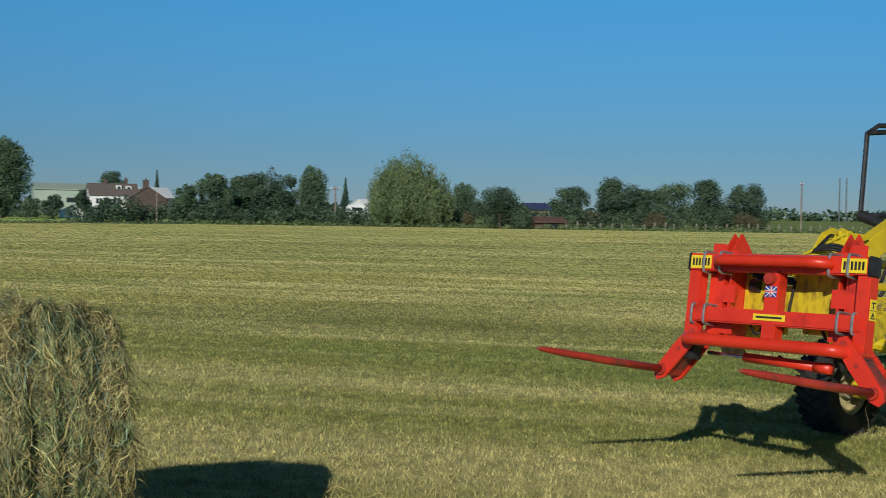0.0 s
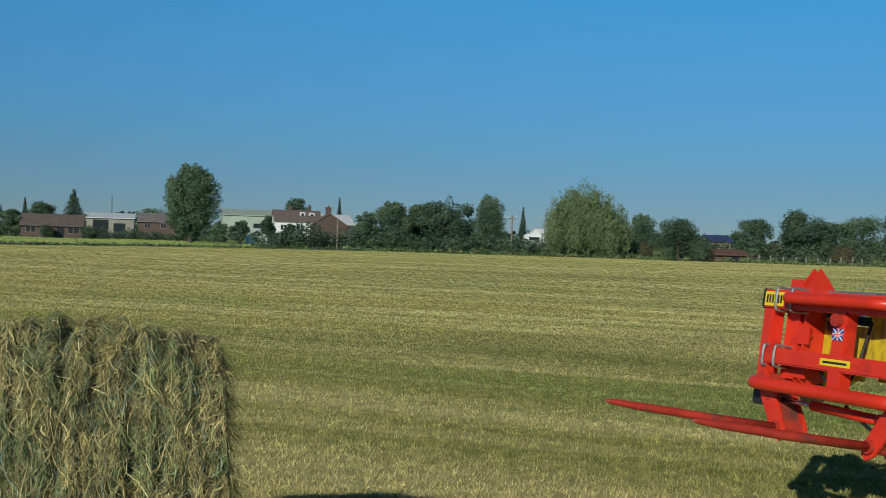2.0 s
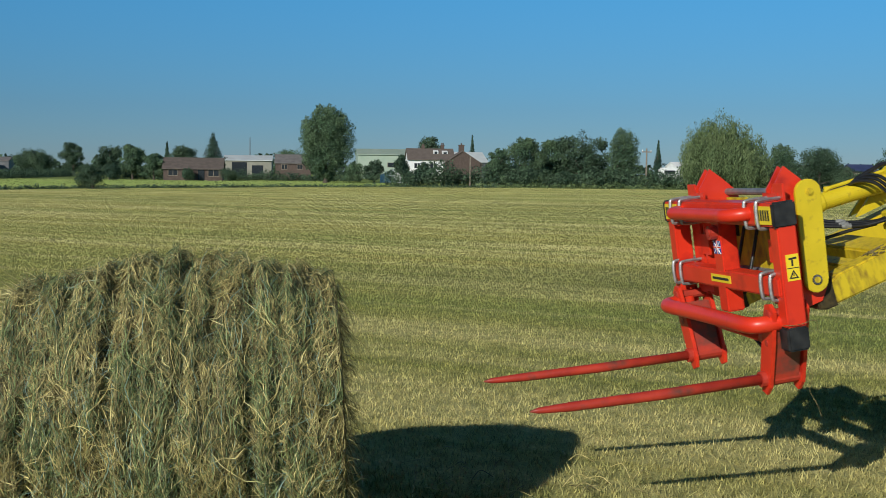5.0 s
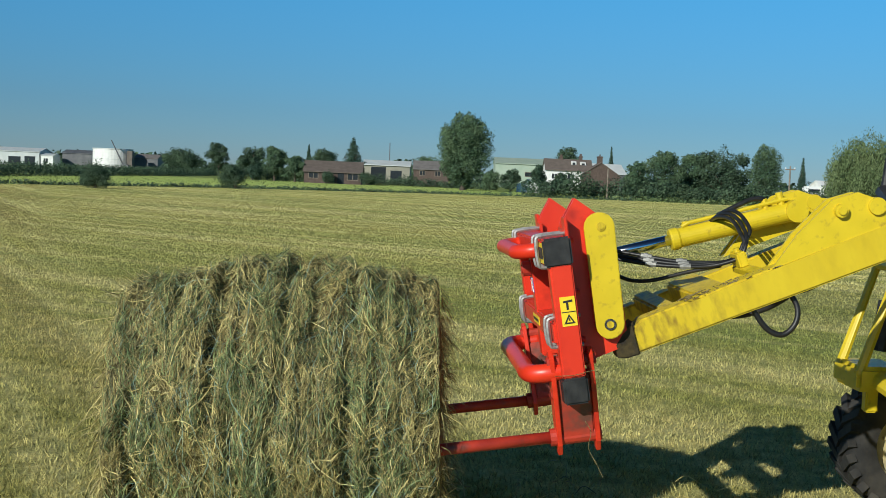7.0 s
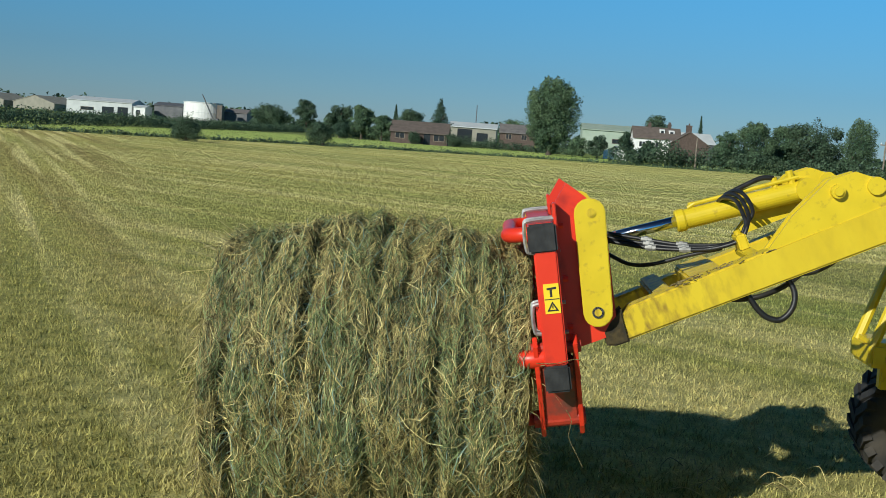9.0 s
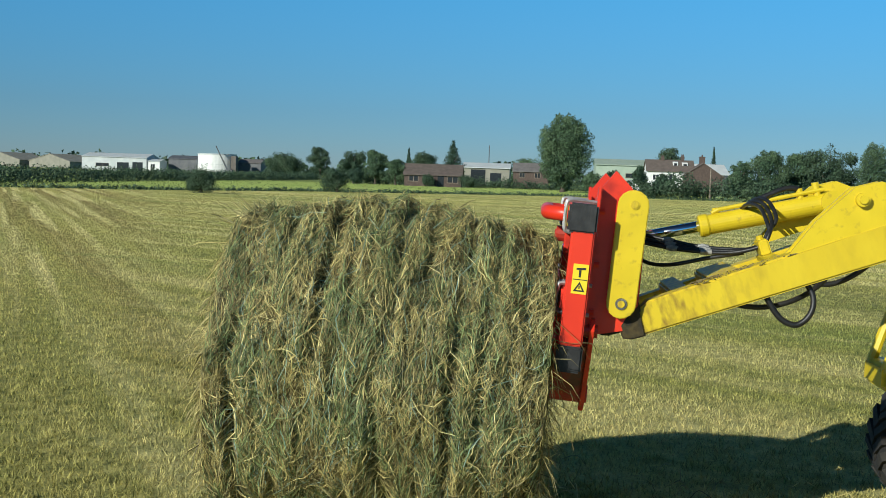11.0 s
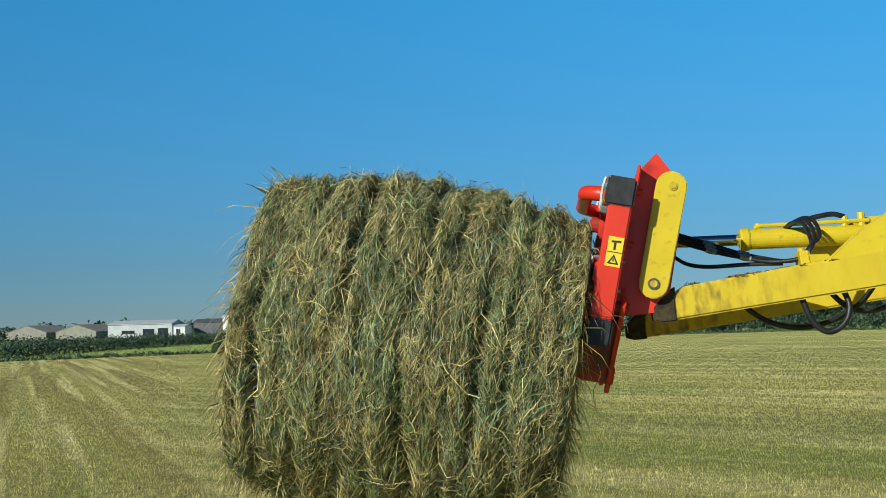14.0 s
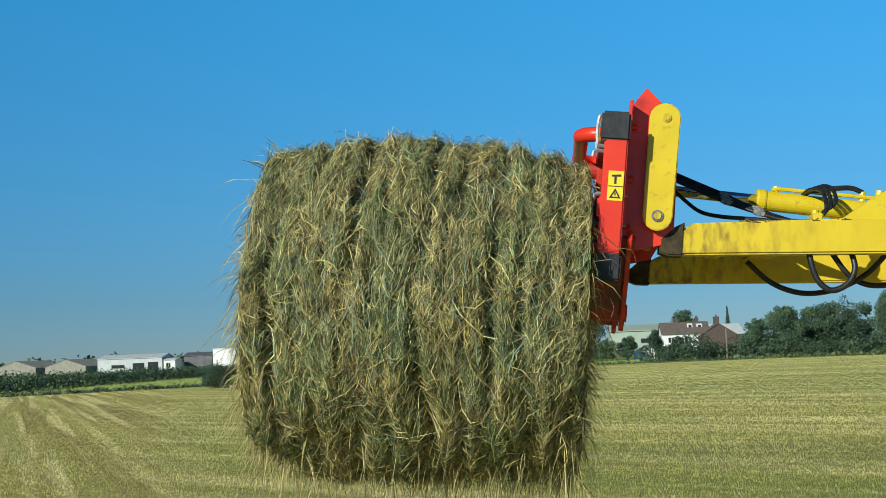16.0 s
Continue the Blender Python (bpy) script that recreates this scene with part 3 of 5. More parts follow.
tree("tree", -3.5, 330, 7.0, 12.0, "round", G, "broad tree behind the workshop", 54, 1800, 0.7, 0.1)
tree("tree", 14.2, 185, 4.2, 3.0, "round", D, "dark tree in front of the pale green building", 55, 1200, 0.38, 0.1)
tree("tree", 17.6, 188, 3.2, 2.6, "round", D, "dark garden tree near the tent", 59, 900, 0.36, 0.1)
tree("tree", 7.4, 190, 2.8, 3.6, "round", G, "low green tree by the poplar", 60, 1000, 0.36, 0.1)
tree("tree", 10.2, 188, 3.4, 3.4, "round", D, "low dark tree beside the tent", 56, 1200, 0.38, 0.1)


# ---- buildings ----
def gable_house(name, x, y, w, d, eaves, ridge, wall, roof, label, category, rz=0.0, windows=(), chimneys=(), doors=(), wall_label=""):
    """A long building: walls, a pitched roof along its length, windows (x, z, width, height), chimneys (x, width, height)."""
    ob = thing(name, x, y, 0, rz)
    bm = B()
    prism(bm, [(-d / 2, 0), (d / 2, 0), (d / 2, eaves), (0, ridge - 0.12), (-d / 2, eaves)], -w / 2, w / 2)
    bmesh.ops.rotate(bm, verts=bm.verts, cent=(0, 0, 0), matrix=Matrix.Rotation(PI / 2, 3, 'Z'))
    part("wall", bm, wall, ob, wall_label)
    bm = B()
    o, s = 0.35, (ridge - eaves) / (d / 2)
    prism(bm, [(-d / 2 - o, eaves - s * o), (0, ridge), (d / 2 + o, eaves - s * o), (d / 2 + o, eaves - s * o - 0.14), (0, ridge - 0.14), (-d / 2 - o, eaves - s * o - 0.14)], -w / 2 - 0.2, w / 2 + 0.2)
    bmesh.ops.rotate(bm, verts=bm.verts, cent=(0, 0, 0), matrix=Matrix.Rotation(PI / 2, 3, 'Z'))
    ro = part("roof", bm, roof, ob)
    for cx, cw, ch in chimneys:
        bm = B()
        box(bm, cx - cw / 2, cx + cw / 2, -cw / 2, cw / 2, ridge - 0.8, ridge + ch)
        box(bm, cx - cw / 2 - 0.06, cx + cw / 2 + 0.06, -cw / 2 - 0.06, cw / 2 + 0.06, ridge + ch - 0.2, ridge + ch - 0.08)
        tube(bm, [(cx - cw * 0.2, 0, ridge + ch), (cx - cw * 0.2, 0, ridge + ch + 0.35)], 0.11, 8)
        tube(bm, [(cx + cw * 0.2, 0, ridge + ch), (cx + cw * 0.2, 0, ridge + ch + 0.35)], 0.11, 8)
        part("chimney", bm, M["brick"], ro)
    for wx, wz, ww, wh in windows:
        bm = B()
        for a, b, c, e in ((-ww / 2, ww / 2, wz, wz + 0.09), (-ww / 2, ww / 2, wz + wh - 0.09, wz + wh), (-ww / 2, -ww / 2 + 0.09, wz + 0.09, wz + wh - 0.09), (ww / 2 - 0.09, ww / 2, wz + 0.09, wz + wh - 0.09), (-0.04, 0.04, wz + 0.09, wz + wh - 0.09)):
            box(bm, wx + a, wx + b, -d / 2 - 0.07, -d / 2 + 0.02, c, e)
        wd = part("window", bm, M["white"] if wall is M["render"] else M["wood"], ob)
        bm = B()
        box(bm, wx - ww / 2 + 0.09, wx + ww / 2 - 0.09, -d / 2 - 0.03, -d / 2 + 0.01, wz + 0.09, wz + wh - 0.09)
        part("pane", bm, M["glassdark"], wd)
    # flat dark slabs: doors, and open doorways with their inner shade as colour
    for dx, dw, dh in doors:
        bm = B()
        box(bm, dx - dw / 2, dx + dw / 2, -d / 2 - 0.05, -d / 2 + 0.02, 0.02, dh)
        part("dark_doorway", bm, M["glassdark"], ob)
    tagged(ob, label, category)
    return ob


gable_house("barn", -197, 455, 20, 17, 2.7, 5.3, M["shedroof"], M["shedroof"], "grey farm shed with a fibre cement roof", "shed", 80)
gable_house("barn", -176.5, 452, 20, 17, 2.6, 5.2, M["shedroof"], M["shedroof"], "second grey farm shed with a pitched roof", "shed", 78)
gable_house("warehouse", -146, 425, 22, 18, 4.6, 5.9, M["cladding"], M["cladding"], "long white industrial warehouse with openings", "warehouse", 4,
            doors=((3.0, 4.0, 2.8), (8.0, 3.5, 3.0)), windows=((-4, 1.2, 4.5, 1.2),))
gable_house("warehouse", -131.5, 420, 4, 8, 3.6, 4.2, M["render"], M["cladding"], "small white annexe of the warehouse", "building", 0, windows=((-0.4, 1.0, 1.6, 1.6),))
gable_house("works_building", -124.5, 431, 10, 10, 4.8, 5.9, M["darkclad"], M["darkclad"], "dark clad works building", "building", 0)
gable_house("works_building", -101.5, 432, 8, 8, 4.2, 5.4, M["darkclad"], M["greytile"], "low dark works building beside the tank", "building", 0)
gable_house("bungalow", -16.7, 192, 8.6, 7, 1.95, 3.45, M["brick"], M["tile"], "low red brick bungalow with a brown tiled roof", "house", 2,
            windows=((-2.9, 0.7, 1.5, 0.95), (-0.6, 0.7, 1.2, 0.95), (3.0, 0.6, 1.7, 1.05)), doors=((1.2, 0.95, 1.8),))
gable_house("workshop", -11.2, 252, 9.2, 9, 3.7, 4.6, M["shedroof"], M["cladding"], "pale grey clad workshop with open dark doors", "workshop", 0,
            doors=((-1.6, 2.9, 3.2), (1.9, 2.2, 2.6)))
gable_house("cottage", -2.2, 232, 6.4, 6, 3.2, 4.6, M["brick"], M["greytile"], "brick cottage with a grey tiled roof", "house", 0, windows=((-1.6, 1.8, 1.1, 1.0), (1.2, 1.8, 1.1, 1.0)))
gable_house("warehouse", 18.6, 292, 13.5, 12, 5.6, 6.9, M["greenclad"], M["greenclad"], "pale green industrial building behind the trees", "building", 0,
            windows=((2.5, 2.6, 5.0, 1.1),))
gable_house("house", 22.9, 232, 8.4, 7, 4.1, 6.0, M["render"], M["tile"], "white rendered house with a red tiled roof and chimneys", "house", 0,
            windows=((-2.6, 2.2, 1.2, 1.1), (0.4, 2.2, 1.4, 1.1), (2.8, 2.2, 1.1, 1.1)), chimneys=((-1.2, 0.6, 0.45), (2.4, 0.6, 0.7)))
def dormer(house, x, z, w, d):
    """A small white roof dormer on the slope that faces the field."""
    bm = B()
    prism(bm, [(-d / 2, z), (d / 2, z), (d / 2, z + 0.75), (-d / 2, z + 0.95)], x - w / 2, x + w / 2)
    bmesh.ops.rotate(bm, verts=bm.verts, cent=(0, 0, 0), matrix=Matrix.Rotation(-PI / 2, 3, 'Z'))
    bmesh.ops.translate(bm, verts=bm.verts, vec=(0, -1.4, 0))
    q = part("dormer", bm, M["render"], house)
    bm = B()
    box(bm, x - w * 0.3, x + w * 0.3, -1.4 - d / 2 - 0.03, -1.4 - d / 2 + 0.02, z + 0.2, z + 0.65)
    part("dormer_window", bm, M["glassdark"], q)


farmhouse = [o for o in scene.objects if o.get("label", "").startswith("white rendered house")][0]
dormer(farmhouse, 1.0, 4.75, 0.9, 1.0)
dormer(farmhouse, 2.7, 4.65, 1.0, 1.0)
gable_house("house", 28.6, 230, 4.6, 7, 3.3, 5.6, M["brick"], M["tile"], "red brick house wing with a tall chimney stack", "house", 90,
            chimneys=((0.0, 0.95, 1.1),))
gable_house("barn", 33.5, 262, 7, 8, 4.0, 5.9, M["darkclad"], M["cladding"], "grey roofed building behind the house", "building", 10)
gable_house("garden_shed", 58.0, 124, 3.6, 2.4, 0.95, 1.35, M["redwood"], M["redwood"], "low red-brown wooden animal shelter", "shed", 0, doors=((0.5, 0.9, 0.85),))
gable_house("barn", 83.4, 182, 3.6, 4, 2.6, 3.4, M["wood"], M["bluetarp"], "small building with a blue sheet roof", "shed", 0)
gable_house("warehouse", 79.4, 262, 3.2, 4, 3.4, 4.3, M["render"], M["render"], "white roof glimpsed above the hedgerow", "building", 15)


def build_tank():
    ob = thing("storage_tank", -111.8, 424)
    bm = B()
    tube(bm, [(0, 0, 0), (0, 0, 6.4)], 6.6, 40)
    part("shell", bm, M["render"], ob, smooth=False)
    bm = B()
    tube(bm, [(0, 0, 6.4), (0, 0, 6.75)], 6.72, 40)
    tube(bm, [(0, 0, 3.1), (0, 0, 3.2)], 6.66, 40)
    part("rim", bm, M["cladding"], ob)
    bm = B()
    box(bm, 6.3, 8.0, -6, -3, 0, 6.1)
    part("stair_tower", bm, M["brownside"], ob, "brown stair tower")
    tagged(ob, "large round white storage tank", "tank")
    ob = thing("crane", -107.5, 416)
    bm = B()
    tube(bm, [(1.8, 0, 0.4), (-2.8, 0, 9.4)], [0.3, 0.16], 6)
    part("jib", bm, M["darkclad"], ob)
    bm = B()
    box(bm, 0.6, 3.2, -1, 1, 0, 1.5, 0.1)
    part("carrier", bm, M["darkclad"], ob)
    tagged(ob, "crane with its jib raised beside the tank", "crane")


build_tank()


def pole(name, x, y, h, r, label, bar=0.0, base=0.0):
    ob = thing(name, x, y)
    bm = B()
    tube(bm, [(0, 0, -0.05), (0, 0, h)], [r * 1.2, r * 0.8], 8)
    part("post", bm, M["wood"] if name == "telegraph_pole" else M["darkclad"], ob)
    if bar:
        bm = B()
        box(bm, -bar / 2, bar / 2, -0.06, 0.06, h - 0.45, h - 0.33)
        part("crossarm", bm, M["wood"], ob)
        for k in (-0.45, 0, 0.45):
            bm = B()
            tube(bm, [(k * bar, 0, h - 0.33), (k * bar, 0, h - 0.13)], [0.05, 0.03], 6)
            part("insulator", bm, M["white"], ob)
    tagged(ob, label, "pole")


pole("telegraph_pole", 38.3, 138.5, 4.5, 0.10, "wooden telegraph pole with a crossarm in the hedgerow", 1.1)
pole("telegraph_pole", 94.4, 128, 6.1, 0.10, "slim wooden pole with a small head", 0.5)
pole("mast", -18.4, 425, 12.6, 0.16, "thin steel radio mast behind the workshop")
pole("mast", 313.6, 400, 17.4, 0.25, "very tall thin mast on the horizon")
pole("mast", 316.8, 400, 17.4, 0.25, "very tall thin mast beside its twin")
pole("telegraph_pole", 18.4, 140, 3.4, 0.09, "short wooden pole by the tent", 0.0)


def build_tent():
    ob = thing("tent", 12.1, 178)
    bm = B()
    prism(bm, [(-1.5, 0), (1.5, 0), (1.5, 1.0), (0.2, 1.95), (-1.5, 1.1)], -1.5, 1.5)
    part("canvas", bm, M["render"], ob)
    bm = B()
    box(bm, 1.3, 2.3, -1.3, 1.3, 0.02, 0.9, 0.05)
    part("annexe", bm, M["tile"], ob)
    tagged(ob, "small white tent in front of the houses", "tent")
    ob = thing("caravan", 59.1, 200)
    bm = B()
    box(bm, -1.5, 1.5, -1, 1, 0.5, 2.7, 0.25)
    part("body", bm, M["render"], ob)
    bm = B()
    box(bm, -1.0, 0.8, -1.04, -0.97, 1.7, 2.25)
    part("window", bm, M["glassdark"], ob)
    for wx in (-0.5, 0.5):
        bm = B()
        disc(bm, wx, 0.33, -0.95, -0.7, 0.33)
        part("wheel", bm, M["tyre"], ob)
    tagged(ob, "white touring caravan behind the hedgerow", "caravan")


build_tent()


def build_fence():
    ob = thing("paddock_fence", 0, 0)
    r = random.Random(5)
    bm = B()
    box(bm, -0.05, 0.05, -0.05, 0.05, -0.05, 0.85, 0.01)
    first = part("post", bm, M["palebark"], ob)
    x = 60.0
    while x < 112:
        q = first if x == 60.0 else new("post", first.data)
        q.parent = ob
        q.matrix_basis = pose(x, edge_y(x) + 4.5 + r.uniform(-.2, .2), r.uniform(-.15, .05), r.uniform(-4, 4), r.uniform(-4, 4))
        x += 1.1
    for z in (0.55,):
        bm = B()
        tube(bm, [(60 + i * 4.0, edge_y(60 + i * 4.0) + 4.43, z) for i in range(14)], 0.014, 4)
        part("rail", bm, M["wood"], ob)
    tagged(ob, "weathered wooden post fence round a paddock", "fence")


build_fence()

# ---- the hay bale ----
BALE_R, BALE_L = 0.637, 1.235


# the furrows between the wound ribs: place along the axis, depth, width
GROOVES = ((-0.410, 0.062, 0.021), (-0.300, 0.026, 0.022), (-0.165, 0.038, 0.024), (-0.075, 0.024, 0.020), (0.035, 0.046, 0.023), (0.135, 0.032, 0.022), (0.235, 0.042, 0.023), (0.330, 0.034, 0.021), (0.425, 0.036, 0.020))


def furrow(u, a):
    """Depth of the furrows at u along the axis and angle a."""
    drift = 0.012 * np.sin(2 * a + 1) + 0.010 * np.sin(5 * a) + 0.006 * np.sin(11 * a + 2)
    groove = 0.0
    for k, (g, depth, wide) in enumerate(GROOVES):
        groove = groove + depth * np.clip(0.62 + 0.42 * np.sin(3 * a + 2 * k) + 0.20 * np.sin(8 * a + 5 * k), 0, 1) * np.exp(-((u - g - drift * (1 + 0.5 * math.sin(5 * k))) / wide) ** 2)
    return groove


def bale_radius(u, a):
    """Radius at u along the axis (-0.5 to 0.5) and angle a: rounded ribs of wound hay, softer at the ends."""
    ribs = 0.006 * np.cos(u * 2 * PI * 14.3 + 1.0 + 1.4 * np.sin(2 * a)) + 0.004 * np.cos(u * 2 * PI * 23 + 3 * a)
    lumps = 0.012 * np.sin(3 * a + 7 * u) + 0.010 * np.sin(7 * a - 11 * u + 1) + 0.007 * np.sin(13 * a + 23 * u)
    barrel = np.where(u > 0, 0.082, 0.088) * np.abs(2 * u + 0.08) ** 1.7
    end = np.clip((np.abs(u) - 0.44) / 0.06, 0, 1)
    return BALE_R + ribs + lumps - furrow(u, a) - barrel - 0.020 * end ** 2


def build_bale():
    ob = thing("hay_bale", 0, 0)
    nu, na = 60, 120
    us = np.linspace(-0.5, 0.5, nu)
    verts, faces = [], []
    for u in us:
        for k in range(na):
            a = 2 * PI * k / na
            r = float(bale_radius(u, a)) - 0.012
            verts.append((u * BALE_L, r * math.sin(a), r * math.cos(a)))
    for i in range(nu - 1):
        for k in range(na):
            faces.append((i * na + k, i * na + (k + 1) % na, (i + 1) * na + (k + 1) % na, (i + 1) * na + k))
    # coloured as the shaded depth seen through gaps in the hay
    raw("core", verts, faces, M["haycoreshade"], ob)
    for side in (-1, 1):
        v, f = [(side * BALE_L * 0.515, 0, 0)], []
        rings = 10
        for j in range(1, rings + 1):
            q = j / rings
            for k in range(na):
                a = 2 * PI * k / na
                r = (float(bale_radius(side * 0.5, a)) - 0.012) * q
                v.append((side * BALE_L * (0.5 + 0.015 * (1 - q * q) + (0.004 * math.sin(j * 5 + 3 * a) if j < rings else 0)), r * math.sin(a), r * math.cos(a)))
        for k in range(na):
            f.append((0, 1 + k, 1 + (k + 1) % na))
            for j in range(rings - 1):
                b = 1 + j * na
                f.append((b + k, b + (k + 1) % na, b + na + (k + 1) % na, b + na + k))
        raw("end_face", v, f, M["hayend"], ob)

    def strands(name, n, seed, length, width, spread, lift, material, label, ulim=0.5, phase=None):
        r = np.random.default_rng(seed)
        u0 = (r.random(n) * 2 - 1) * ulim
        a0 = r.random(n) * 2 * PI
        # the furrows hold less hay than the ribs
        keep = r.random(n) < np.clip(1.15 - furrow(u0, a0) / 0.075, 0.3, 1)
        u0, a0 = u0[keep], a0[keep]
        n = len(u0)
        if phase is not None:
            # each colour of hay gathers in its own tufts
            g = np.sin(u0 * 19 + phase + 1.5 * np.sin(a0 * 5 + phase)) + 0.8 * np.sin(a0 * 11 + 2 * phase + 2 * np.sin(u0 * 13)) + 0.6 * np.sin(u0 * 43 + a0 * 7 + phase)
            keep = r.random(n) < 1 / (1 + np.exp(-1.5 * g - 0.1))
            u0, a0 = u0[keep], a0[keep]
            n = len(u0)
        ang = r.normal(0, spread, n)
        ln = length * (0.4 + 1.1 * r.random(n))
        clump = 0.5 + 0.5 * np.sin(u0 * 31 + 2 * np.sin(a0 * 9)) * np.sin(a0 * 17 + 3 * np.sin(u0 * 23))
        off = (0.001 + 0.022 * clump + lift * r.random(n) ** 2 * (0.3 + clump)) * np.clip(1.15 - furrow(u0, a0) / 0.06, 0.2, 1)
        bend = r.normal(0, 1.25, n)
        seg = 4
        kink = r.normal(0, 0.28, (n, seg + 1))
        lifts = r.normal(0, 1, n) * lift * 0.5
        pts = np.empty((n, seg + 1, 3))
        u, a = u0.copy(), a0.copy()
        for s in range(seg + 1):
            rr = bale_radius(u, a) + off + np.abs(lifts) * (s / seg) ** 2 * (lifts > 0.35 * lift)
            pts[:, s] = np.stack([u * BALE_L, rr * np.sin(a), rr * np.cos(a)], 1)
            th = ang + bend * (s / seg - 0.5) + kink[:, s]
            u = u + np.sin(th) * ln / seg / BALE_L
            u = np.where(np.abs(u) > 0.505, np.sign(u) * 1.01 - u, u)
            a = a + np.cos(th) * ln / seg / BALE_R
        t = np.gradient(pts, axis=1)
        rad = pts.copy()
        rad[:, :, 0] = 0
        rad /= np.linalg.norm(rad, axis=2)[:, :, None]
        side = np.cross(t, rad + r.normal(0, 0.6, (n, 1, 3)))
        side /= np.linalg.norm(side, axis=2)[:, :, None] + 1e-9
        w = (width * (0.5 + r.random(n)))[:, None, None] * np.array([0.6, 1, 1, 0.9, 0.35])[None, :, None]
        v = np.empty((n, 2 * (seg + 1), 3))
        v[:, 0::2], v[:, 1::2] = pts - side * w / 2, pts + side * w / 2
        base = np.arange(n)[:, None] * 2 * (seg + 1)
        f = np.concatenate([base + np.array([2 * s, 2 * s + 1, 2 * s + 3, 2 * s + 2]) for s in range(seg)])
        q = raw(name, v.reshape(-1, 3).tolist(), f.tolist(), material, ob, label)
        q["kind"] = "stuff"
    strands("straw_strand", 84000, 1, 0.115, 0.0024, 0.46, 0.042, M["hay"], "pale yellow hay stalks wound round the bale", 0.5, 0.0)
    strands("green_strand", 74000, 4, 0.115, 0.0024, 0.44, 0.040, M["haygreen"], "greenish hay stalks wound round the bale", 0.5, 2.1)
    strands("brown_strand", 56000, 5, 0.090, 0.0022, 0.70, 0.020, M["haybrown"], "brown dry hay stalks wound round the bale", 0.5, 4.2)
    strands("long_strand", 6000, 6, 0.17, 0.0023, 0.50, 0.034, M["haypale"], "long bleached stalks lying over the ribs", 0.49)
    strands("loose_hay", 6000, 2, 0.13, 0.0024, 1.0, 0.045, M["hay"], "loose hay ends sticking out")
    strands("net_wrap", 3200, 3, 0.24, 0.0026, 0.20, 0.030, M["twine"], "blue-green net twine over the hay", 0.46)
    # a bleached tuft standing out at the top of one end
    r = np.random.default_rng(17)
    v, f = [], []
    for i in range(420):
        p = np.array([-0.57 + r.normal(0, 0.035), r.normal(-0.05, 0.09), 0.535 + r.normal(0, 0.02)])
        d = np.array([-0.45 + r.normal(0, 0.35), r.normal(-0.15, 0.55), 0.30 + r.normal(0, 0.30)])
        ln = r.uniform(0.03, 0.08)
        w = np.cross(d, r.normal(size=3))
        w = w / (np.linalg.norm(w) + 1e-9) * 0.0018
        e = p + d * ln
        e2 = e + (d + np.array([0, 0, -0.35])) * ln * 0.5
        b = len(v)
        v += [tuple(p - w), tuple(p + w), tuple(e + w), tuple(e - w), tuple(e2)]
        f += [(b, b + 1, b + 2, b + 3), (b + 3, b + 2, b + 4)]
    q = raw("tuft", v, f, M["haypale"], ob, "bleached tuft of hay standing out")
    q["kind"] = "stuff"
    # stalks hanging from the underside and the ends
    r = np.random.default_rng(7)
    v, f = [], []
    for i in range(6500):
        side = r.choice([-1, -1, -1, 0, 0, 0, 0, 1])
        if side:
            x, a, q = side * BALE_L * 0.51, r.uniform(0, 2 * PI), (BALE_R - 0.07) * math.sqrt(r.random())
        else:
            x, a, q = r.uniform(-0.5, 0.5) * BALE_L, PI + r.normal(0, 0.5), float(BALE_R) - 0.05
        p = np.array([x, q * math.sin(a), q * math.cos(a)])
        d = np.array([side * 0.35 + r.normal(0, .35), r.normal(0, .35), r.normal(-0.5, .5)])
        ln = r.uniform(0.03, 0.085) if side else r.uniform(0.03, 0.15)
        s = np.cross(d, r.normal(size=3))
        s = s / (np.linalg.norm(s) + 1e-9) * 0.0014
        e = p + d * ln
        e2 = e + (d + np.array([0, 0, -0.7])) * ln * 0.6
        b = len(v)
        v += [tuple(p - s), tuple(p + s), tuple(e + s), tuple(e - s), tuple(e2)]
        f += [(b, b + 1, b + 2, b + 3), (b + 3, b + 2, b + 4)]
    q = raw("hanging_hay", v, f, M["hay"], ob, "hay stalks hanging from the bale")
    q["kind"] = "stuff"
    tagged(ob, "round hay bale, dry yellow-green stalks in thick wound ribs", "hay bale")
    return ob


bale = build_bale()


def build_wisps():
    """Single stalks of hay lying on the stubble round the bale."""
    r = np.random.default_rng(21)
    bm = B()
    for i in range(90):
        x, y = r.uniform(-1.6, 1.6), 5.75 + abs(r.normal(0, 0.5))
        a, ln, h = r.uniform(0, 2 * PI), r.uniform(0.06, 0.22), r.uniform(0.03, 0.09)
        c, s = math.cos(a) * ln, math.sin(a) * ln
        tube(bm, smooth_path([(x, y, 0.03), (x + c * 0.4, y + s * 0.4, h), (x + c, y + s, h * 0.5)], 4), 0.0022, 4)
    q = finish("hay_wisps", bm, M["hay"])
    tagged(q, "loose stalks of hay lying on the stubble", "hay", kind="stuff")


build_wisps()


# ---- the bale fork: x forward, y to its own left, origin at the middle of the top beam's upper edge ----
HW = 0.595
PIVOT_Y, PIVOT_Z, BRACKET = 0.50, -0.465, 0.300
HITCH_X, HITCH_Z = -0.217, -0.355
NOSE_X, NOSE_Z = -0.247, -0.46   # where the lift arms are pinned


